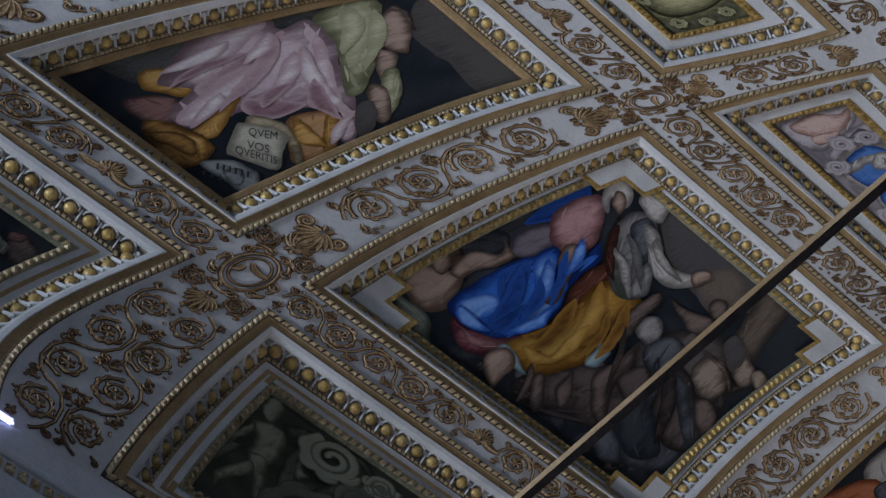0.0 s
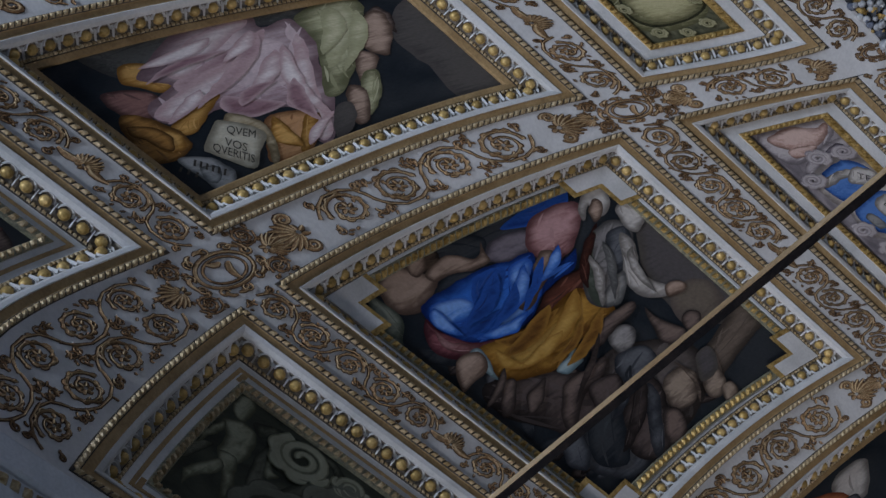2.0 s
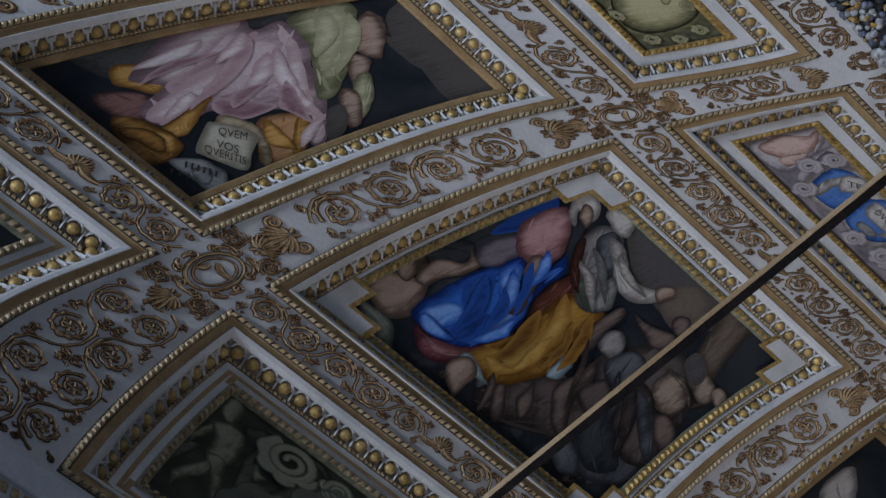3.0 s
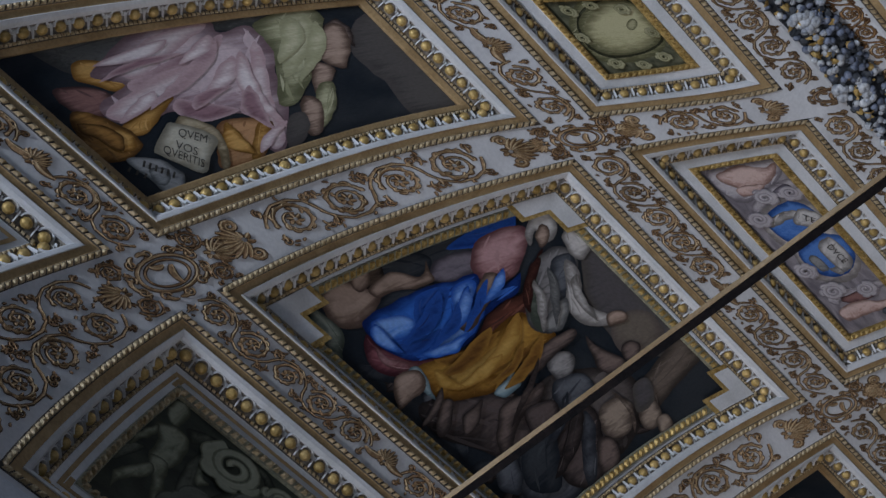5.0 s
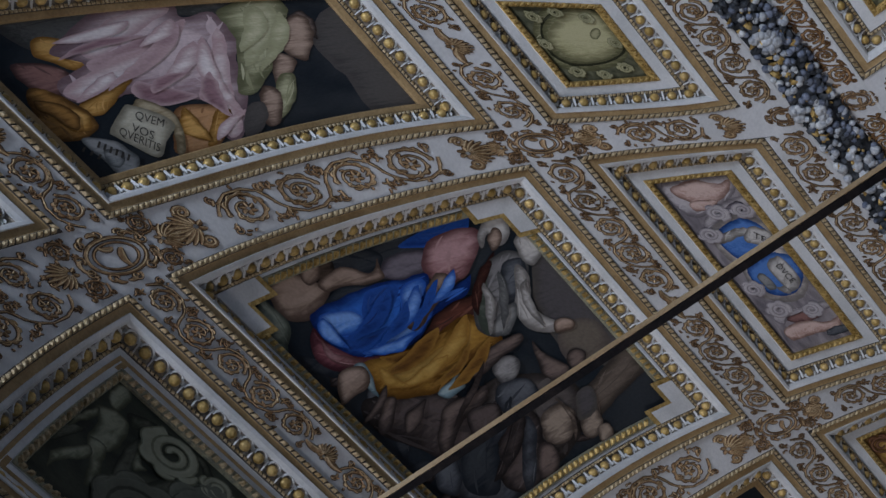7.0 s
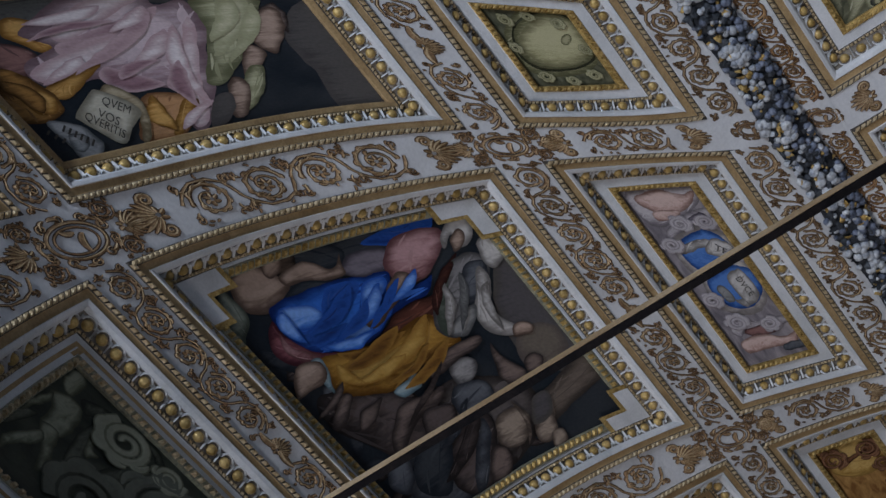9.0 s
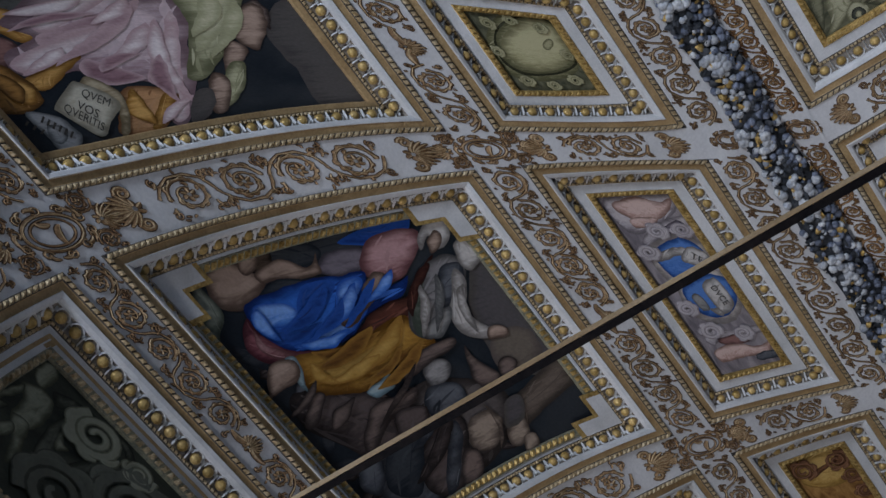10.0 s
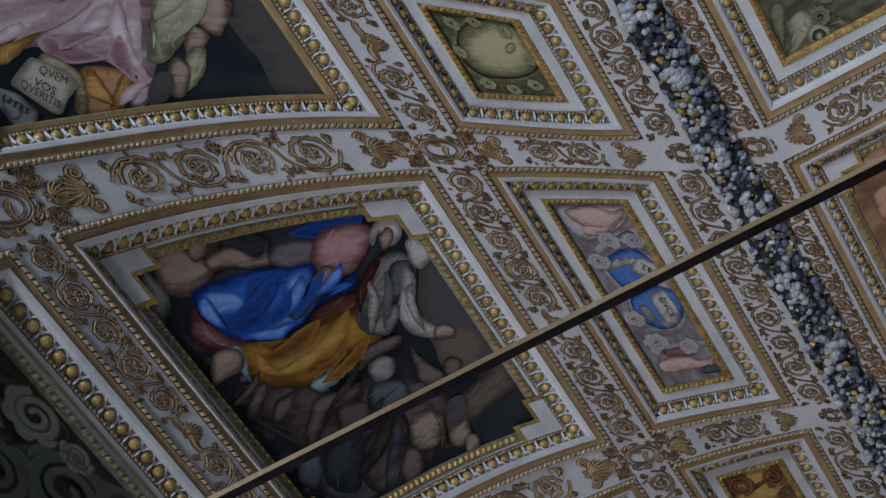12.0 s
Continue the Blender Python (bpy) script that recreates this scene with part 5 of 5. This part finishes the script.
class Work:
    """Ribbons of relief on the vault, with an umber outline and a painted highlight, gathered into one mesh."""

    def __init__(self, place):
        self.place, self.v, self.f, self.m = place, [], [], []

    def ribbon(self, pts, widths, lift=0.012):
        pts = [Vector((p[0], p[1])) for p in pts]
        n = len(pts)
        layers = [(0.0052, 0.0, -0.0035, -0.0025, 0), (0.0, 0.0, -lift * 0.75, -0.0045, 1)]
        # a pale highlight is put into the colour along one side of wide ribbons
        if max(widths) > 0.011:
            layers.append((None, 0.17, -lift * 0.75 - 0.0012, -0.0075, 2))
        for grow, shift, mid, edge, mat in layers:
            k = len(self.v)
            for i, p in enumerate(pts):
                d = pts[min(i + 1, n - 1)] - pts[max(i - 1, 0)]
                d = d.normalized() if d.length > 1e-9 else Vector((1, 0))
                across = Vector((-d.y, d.x))
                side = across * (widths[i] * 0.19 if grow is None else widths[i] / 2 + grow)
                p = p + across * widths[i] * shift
                for c, h in ((p - side, edge), (p, mid), (p + side, edge)):
                    self.v.append(self.place(c.x, c.y, h))
            for i in range(n - 1):
                for j in range(2):
                    b = k + i * 3 + j
                    self.f.append((b, b + 1, b + 4, b + 3))
                    self.m.append(mat)

    def spiral(self, c, r, a0, turns, hand, w0, w1, steps=26, end=0.12):
        pts, ws = [], []
        for i in range(steps + 1):
            t = i / steps
            a = a0 + hand * turns * 2 * math.pi * t
            rr = r * (1 - t) ** 0.85 + r * end * t
            pts.append((c[0] + rr * math.cos(a), c[1] + rr * math.sin(a)))
            ws.append(w0 * (1 - t) + w1 * t)
        self.ribbon(pts, ws)

    def leaf(self, p, ang, length, width, bend=0.6, steps=7):
        pts, ws = [], []
        x, y, a = p[0], p[1], ang
        for i in range(steps + 1):
            t = i / steps
            pts.append((x, y))
            ws.append(width * (0.25 + math.sin(math.pi * min(1, t * 0.92 + 0.06)) * 0.9) * (1 - 0.3 * t))
            x, y = x + math.cos(a) * length / steps, y + math.sin(a) * length / steps
            a += bend / steps
        self.ribbon(pts, ws, 0.014)

    def rosette(self, c, r, petals=7):
        for i in range(petals):
            a = 2 * math.pi * i / petals + 0.3
            self.leaf((c[0] + 0.25 * r * math.cos(a), c[1] + 0.25 * r * math.sin(a)), a, r * 0.8, r * 0.5, 0.8, 4)

    def scroll_cell(self, c, w, h, hand, rng):
        """A volute with a flower in it, fringed with acanthus, and tendrils in the corners of its cell."""
        r = 0.40 * min(w, h) * rng.uniform(0.92, 1.08)
        a0 = math.pi * (1.0 if hand > 0 else 0.0) + rng.uniform(-0.3, 0.3)
        turns = rng.uniform(1.35, 1.6)
        self.spiral(c, r, a0, turns, hand, 0.17 * r, 0.08 * r, 30, 0.34)
        self.rosette(c, r * 0.40, 6)
        # acanthus that curls off the outer turn, long and short by turns
        for k in range(11):
            a = a0 + hand * 2 * math.pi * (k / 11) + rng.uniform(-0.12, 0.12)
            rr = r * (1 - 0.55 * k / 11 / turns)
            self.leaf((c[0] + rr * math.cos(a), c[1] + rr * math.sin(a)), a + hand * 0.9, r * rng.uniform(0.30, 0.42) * (1.3 if k % 2 else 0.9), r * rng.uniform(0.13, 0.19), hand * rng.uniform(1.6, 2.6), 6)
        for k in range(7):
            a = rng.uniform(0, 6.28)
            self.leaf((c[0] + r * 0.70 * math.cos(a), c[1] + r * 0.70 * math.sin(a)), a + hand * 1.9, r * 0.30, r * 0.12, hand * 1.6, 5)
        # tendrils that fill the corners, each with a bud
        for sx, sy in ((-1, -1), (1, -1), (1, 1), (-1, 1)):
            q = (c[0] + sx * 0.44 * w, c[1] + sy * 0.38 * h)
            rad = 0.095 * h * rng.uniform(0.8, 1.25)
            self.spiral(q, rad, rng.uniform(0, 6.28), 1.4, sx * sy * hand, 0.026 * h, 0.016 * h, 14, 0.15)
            a = math.atan2(-sy, -sx) + rng.uniform(-0.6, 0.6)
            self.leaf(q, a, h * rng.uniform(0.14, 0.22), h * 0.045, sx * sy * 1.6, 6)
            self.leaf((q[0] + rad * math.cos(a), q[1] + rad * math.sin(a)), a + 1.2, h * 0.11, h * 0.04, -1.6, 5)
        for k in range(6):
            q = (c[0] + w * rng.uniform(-0.5, 0.5), c[1] + rng.choice((-1, 1)) * h * rng.uniform(0.40, 0.49))
            self.leaf(q, rng.uniform(0, 6.28), h * rng.uniform(0.08, 0.15), h * 0.035, rng.uniform(-2.8, 2.8), 6)
        # the stem that runs on to the next cell
        stem = [(-0.5, -0.05), (-0.44, 0.14), (-0.36, 0.30), (-0.15, 0.43), (0.15, 0.43), (0.36, 0.28), (0.46, 0.14), (0.52, 0.02)]
        self.ribbon([(c[0] + w * x, c[1] + hand * h * y) for x, y in stem], [h * 0.045 * (0.8 + 0.5 * (i % 2)) for i in range(len(stem))])

    def palmette(self, c, ang, size):
        for k in range(-4, 5):
            a = ang + k * 0.33
            self.leaf((c[0] + 0.12 * size * math.cos(a), c[1] + 0.12 * size * math.sin(a)), a, size * (1.0 - 0.08 * abs(k)), size * 0.20, -0.16 * k, 7)
        self.rosette(c, size * 0.36, 6)

    def medallion(self, c, rx, ry):
        for grow, wid in ((1.0, 0.16), (0.74, 0.09)):
            self.ribbon([(c[0] + rx * grow * math.cos(2 * math.pi * i / 24), c[1] + ry * grow * math.sin(2 * math.pi * i / 24)) for i in range(25)], [wid * ry] * 25)
        self.leaf((c[0] - rx * 0.35, c[1] - ry * 0.3), 0.8, rx * 0.8, ry * 0.34, 1.2)
        self.leaf((c[0] - rx * 0.1, c[1] - ry * 0.45), 0.3, rx * 0.5, ry * 0.3, -1.5)
        for k in range(10):
            a = 2 * math.pi * (k + 0.5) / 10
            e = (c[0] + rx * 1.25 * math.cos(a), c[1] + ry * 1.25 * math.sin(a))
            self.spiral(e, 0.27 * ry, a + 2.0, 1.2, 1 if k % 2 else -1, 0.10 * ry, 0.05 * ry, 12, 0.2)
            self.leaf(e, a + (0.9 if k % 2 else -0.9), ry * 0.6, ry * 0.2, 1.4 if k % 2 else -1.4)

    def build(self, name, parent, mats):
        return mesh_object(name, self.v, self.f, mats, parent, "", False, self.m)


def volutes(panel, c, tint, tips, thick, name="painted_volute"):
    """Painted acanthus volutes on a coffer's ground: a, b, radius, first angle, hand."""
    top, inner, depth = c
    ratio = panel.length(0, inner) / panel.length(1, inner)
    for a, b, r, a0, hand in tips:
        wk = Work(lambda l, cc, h: panel.at(min(max(l, 0), 1), min(max(b + (cc - b) * ratio, 0), 1), inner, depth - 0.012 + 0.4 * h))
        wk.spiral((a, b), r, a0, 2.2, hand, thick * r, thick * 0.5 * r, 34, 0.12)
        for k in range(4):
            t = a0 + hand * (0.4 + 0.9 * k)
            wk.leaf((a + r * 0.95 * math.cos(t), b + r * 0.95 * math.sin(t)), t + hand * 1.1, r * 0.8, r * 0.26, hand * 1.6, 8)
        tagged(wk.build(name, top, tones(tint) + tones(tint)[1:]), kind="stuff")


volutes(P_CART, C_CART, "cartrim", [(0.14, 0.2, 0.070, 0, 1), (0.14, 0.80, 0.070, 3, -1), (0.86, 0.2, 0.070, 2, -1), (0.86, 0.80, 0.070, 1, 1), (0.5, 0.08, 0.063, 0, 1), (0.5, 0.92, 0.063, 3, 1), (0.08, 0.5, 0.063, 1, 1), (0.92, 0.5, 0.063, 4, 1)], 0.32)
volutes(P_OVAL, C_OVAL, "mauvelight", [(0.20, 0.50, 0.039, 0, 1), (0.20, 0.85, 0.039, 2, -1), (0.30, 0.20, 0.039, 2, -1), (0.80, 0.72, 0.039, 3, -1), (0.76, 0.30, 0.044, 1, 1), (0.62, 0.18, 0.039, 0, 1), (0.40, 0.93, 0.033, 4, 1)], 0.34)
volutes(P_GREEN, C_GREEN, "gris", [(0.243, 0.83, 0.085, 2.4, 1), (0.40, 0.86, 0.05, 0.5, -1)], 0.30)
volutes(P_GREEN, C_GREEN, "grisdim", [(0.46, 0.62, 0.13, 0.4, 1), (0.62, 0.40, 0.16, 2, -1), (0.80, 0.70, 0.15, 1, 1), (0.30, 0.30, 0.12, 4, -1), (0.82, 0.30, 0.14, 3, 1), (0.62, 0.82, 0.10, 2, 1)], 0.30)
volutes(P_LOW3, C_LOW3, "grisdim", [(0.3, 0.5, 0.16, 0, 1), (0.7, 0.5, 0.16, 2, -1)], 0.3)
volutes(P_DARK, C_DARK, "grisdim", [(0.75, 0.7, 0.12, 0, 1), (0.55, 0.4, 0.12, 2, -1)], 0.28)
volutes(P_GRIS, C_GRIS, "olivedim", [(0.72, 0.22, 0.11, 0, 1), (0.85, 0.55, 0.13, 2, -1), (0.5, 0.3, 0.14, 1, 1), (0.35, 0.6, 0.15, 3, -1), (0.65, 0.75, 0.14, 3, 1)], 0.3)
volutes(P_SUN, C_SUN, "russet", [(0.12, 0.2, 0.09, 0, 1), (0.12, 0.8, 0.09, 3, -1), (0.5, 0.93, 0.07, 1, 1), (0.3, 0.9, 0.07, 2, -1)], 0.2)


def rib_place(lo, up):
    def place(l, c, h):
        q = q_at(l)
        return on_vault((rib(lo, q) + rib(up, q)) / 2 + c / rise(q), q, h)
    return place


def band_place(lo, qc):
    def place(l, c, h):
        q = q_at(arc(qc) + c)
        return on_vault(rib(lo, q) + l / rise(q), q, h)
    return place


rng = random.Random(11)
AMBERWORK = material("orange_bronze_relief", (0.24, 0.11, 0.04, 1), (0.50, 0.29, 0.12, 1), 0.5, 0.15, 14.0, 0.35, 70, vary=0.15)
for (lo, up), ob in zip(RIB_LIST, rib_objects):
    place = rib_place(lo, up)
    for q0, q1 in ((0.720, 0.552), (0.462, 0.238), (0.190, 0.092), (0.0, -0.2)):
        s0, s1 = arc(q1), arc(q0)
        qm = (q0 + q1) / 2
        width = (rib(up, qm) - rib(lo, qm)) * rise(qm) * 0.86
        cols = 2 if q0 > 0.7 else 1
        cell = width / cols * (1.22 if cols == 2 else 1.1)
        count = max(1, round((s1 - s0) / cell))
        step = (s1 - s0) / count
        for i in range(count):
            for j in range(cols):
                wk = Work(place)
                l = s0 + step * (i + 0.5)
                q = q_at(l)
                wloc = (rib(up, q) - rib(lo, q)) * rise(q) * 0.84
                c = 0 if cols == 1 else (j - 0.5) * wloc / 2
                if cols == 1 and i in (0, count - 1) and count > 3:
                    wk.palmette((l, 0), math.pi if i == 0 else 0.0, wloc * 0.52)
                    wk.spiral((l, wloc * 0.34), wloc * 0.13, 0, 1.4, 1, 0.03, 0.015, 14, 0.2)
                    wk.spiral((l, -wloc * 0.34), wloc * 0.13, 0, 1.4, -1, 0.03, 0.015, 14, 0.2)
                else:
                    wk.scroll_cell((l, c), step, wloc / cols, 1 if (i + j) % 2 else -1, rng)
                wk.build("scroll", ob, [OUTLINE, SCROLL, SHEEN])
    for qc in (0.502, 0.2127, 0.066, 0.0205):
        wk = Work(place)
        width = (rib(up, qc) - rib(lo, qc)) * rise(qc) * (1.0 if qc > 0.1 else 0.72)
        wk.medallion((arc(qc), 0), width * 0.40, width * 0.27)
        if qc > 0.1:
            for sx in (-1, 1):
                wk.palmette((arc(qc) + sx * width * 0.72, 0), math.pi / 2 * (1 - sx), width * 0.30)
                for sy in (-1, 1):
                    wk.scroll_cell((arc(qc) + sx * width * 0.60, sy * width * 0.30), width * 0.34, width * 0.34, sx * sy, rng)
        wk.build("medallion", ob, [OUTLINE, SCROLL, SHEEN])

BAND_OBJECTS = [o for o in scene.collection.objects if o.name.startswith("vault_band")]
for r, (lo, up) in enumerate(ROWS_OF[1:], 1):
    for k, (qc, hw) in enumerate(((0.502, 0.118), (0.2127, 0.12), (0.0735, 0.115), (0.0205, 0.085))):
        parent = BAND_OBJECTS[r * 5 + (1, 2, 3, 3)[k]]
        place = band_place(lo, qc)
        length = (rib(up, qc) - rib(lo, qc)) * rise(qc)
        count = max(2, round(length / (hw * 2 * 1.12)))
        step = length / count
        for i in range(count):
            wk = Work(place)
            if i == count // 2 and k < 2:
                wk.palmette((step * (i + 0.5), 0.02), -math.pi / 2, hw * 0.85)
                wk.leaf((step * (i + 0.45), 0.0), 2.6, step * 0.55, hw * 0.4, 0.9)
                wk.leaf((step * (i + 0.55), 0.0), 0.5, step * 0.55, hw * 0.4, -0.9)
            else:
                wk.scroll_cell((step * (i + 0.5), 0), step, hw * 1.9, 1 if i % 2 else -1, rng)
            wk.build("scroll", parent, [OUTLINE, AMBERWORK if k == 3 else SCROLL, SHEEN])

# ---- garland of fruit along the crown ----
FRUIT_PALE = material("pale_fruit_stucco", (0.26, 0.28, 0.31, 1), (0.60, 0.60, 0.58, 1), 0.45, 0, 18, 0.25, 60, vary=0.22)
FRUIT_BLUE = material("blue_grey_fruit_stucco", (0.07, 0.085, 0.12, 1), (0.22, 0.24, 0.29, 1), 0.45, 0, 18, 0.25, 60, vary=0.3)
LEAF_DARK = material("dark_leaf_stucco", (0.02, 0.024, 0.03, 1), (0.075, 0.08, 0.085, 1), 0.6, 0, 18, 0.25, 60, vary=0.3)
APPLE = sphere_data("apple", 8, 12, False, FRUIT_PALE, (1, 1, 0.9), 0.35)
PLUM = sphere_data("plum", 6, 10, False, FRUIT_BLUE, (1, 0.92, 0.9), 0.3)
BUD = sphere_data("bud", 5, 8, False, GILT, (1, 0.8, 0.7), 0.2)


def leaf_data(name, mat):
    v, f = [], []
    for i in range(7):
        t = i / 6
        w = 0.36 * math.sin(math.pi * min(0.97, t * 0.9 + 0.08))
        for c in (-1, 0, 1):
            v.append((t - 0.5, c * w, 0.22 * math.sin(math.pi * t) + (0.08 if c == 0 else 0.0) - 0.1 * t))
    for i in range(6):
        for c in range(2):
            b = i * 3 + c
            f.append((b, b + 3, b + 4, b + 1))
    me = bpy.data.meshes.new(name)
    me.from_pydata(v, [], f)
    me.materials.append(mat)
    return me


LEAF = leaf_data("leaf", LEAF_DARK)
GOLDLEAF = leaf_data("gilt_leaf", OLDGILT)
garland = thing("fruit_garland", "stucco garland of pale fruit, dark leaves and gilded buds", "garland")
rows = []
for i in range(80):
    p = 0.33 + 0.60 * i / 79
    wob = 0.0012 * math.sin(p * 60)
    rows.append([on_vault(p, 0.0440 + wob + 0.0145 * math.cos(math.pi * j / 6), -0.055 * math.sin(math.pi * j / 6)) for j in range(7)])
v, f = loft(rows, closed=False)
mesh_object("garland_core", v, f, LEAF_DARK, garland, "dark core behind the fruit of the garland", True)
rng = random.Random(5)
for i in range(1300):
    p = 0.335 + 0.59 * ((i * 0.6180339) % 1.0)
    u = rng.uniform(-1, 1)
    q = 0.0440 + 0.0012 * math.sin(p * 60) + 0.0150 * u
    h = -0.055 * math.sqrt(max(0.05, 1 - u * u)) - 0.012
    bunch = 0.5 + 0.5 * math.sin(p * 95)
    r = rng.random()
    # the far side is mostly dark pieces, its shade put into the colour
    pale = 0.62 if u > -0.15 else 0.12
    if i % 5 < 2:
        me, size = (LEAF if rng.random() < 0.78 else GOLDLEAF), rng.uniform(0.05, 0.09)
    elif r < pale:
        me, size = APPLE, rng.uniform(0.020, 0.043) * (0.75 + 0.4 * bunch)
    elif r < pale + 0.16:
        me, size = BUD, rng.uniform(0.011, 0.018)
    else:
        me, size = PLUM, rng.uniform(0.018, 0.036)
    ob = new(me.name.split(".")[0], me)
    ob.parent = garland
    o = on_vault(p, q, h)
    ob.matrix_world = Matrix.Translation(o) @ Euler((math.pi + rng.uniform(-0.9, 0.9), rng.uniform(-0.9, 0.9), rng.uniform(0, 6.28))).to_matrix().to_4x4() @ Matrix.Diagonal((size, size, size, 1))
edge = [[on_vault(0.33 + 0.6 * i / 40, q, -0.006) for q in (0.0612, 0.0596)] for i in range(41)]
tagged(mesh_object("trim", *loft(edge, closed=False), FILLET), "white stucco fillet beside the garland", "trim", kind="structure")
edge = [[on_vault(0.33 + 0.6 * i / 40, q, -0.006) for q in (0.0118, 0.0098)] for i in range(41)]
tagged(mesh_object("trim", *loft(edge, closed=False), FILLET), "white stucco fillet beside the coffers", "trim", kind="structure")

# ---- cornice and its lamp ----
# ledge at y 3.59 is out of view, added to shade the lowest tier
PROFILE = [(3.95, 5.26), (3.82, 5.25), (3.80, 5.22), (3.80, 5.08), (3.83, 5.06), (3.84, 4.98), (3.81, 4.96), (3.82, 4.88), (3.84, 4.60), (3.81, 4.30), (3.59, 4.16), (3.59, 4.06), (3.92, 4.02), (4.06, 3.98)]
cornice = [[Vector((x, y, EYE + z)) for y, z in PROFILE] for x in (-9, -3, 0, 3, 6, 10, 17)]
c_ob = tagged(mesh_object("cornice", *loft(cornice, closed=False), GREYWHITE), "grey-white moulded cornice under the vault", "cornice", kind="structure")
south = [[Vector((p.x, -p.y, p.z)) for p in r] for r in cornice]
tagged(mesh_object("cornice", *loft(south, closed=False), GREYWHITE), "grey-white moulded cornice under the vault", "cornice", kind="structure")
v, f = [], []
for i in range(130):
    x = 0.4 + 0.06 * i
    k = len(v)
    for dx, dy, dz in ((-0.022, 0, -0.03), (0.022, 0, -0.03), (0.022, 0, 0.03), (-0.022, 0, 0.03), (0, -0.03, 0)):
        v.append(Vector((x + dx, 3.832 + dy, EYE + 5.02 + dz)))
    f += [(k, k + 1, k + 4), (k + 1, k + 2, k + 4), (k + 2, k + 3, k + 4), (k + 3, k, k + 4)]
mesh_object("leaf_course", v, f, BEAD, c_ob, "carved leaf course")
GLOW = bpy.data.materials.new("lamp_tube")
GLOW.use_nodes = True
GLOW.node_tree.nodes["Principled BSDF"].inputs["Emission Color"].default_value = (0.42, 0.46, 1.0, 1)
GLOW.node_tree.nodes["Principled BSDF"].inputs["Emission Strength"].default_value = 6.0
lamp = thing("cornice_lamp", "bluish-white tube lamp lying on the cornice", "lamp")
box("tube", (0.99, 3.79, EYE + 5.225), (0.86, 0.03, 0.035), GLOW, lamp, "glowing bluish tube", 0.012)
box("tray", (0.95, 3.825, EYE + 5.215), (0.92, 0.05, 0.02), GREYWHITE, lamp, "white lamp tray", 0.003)
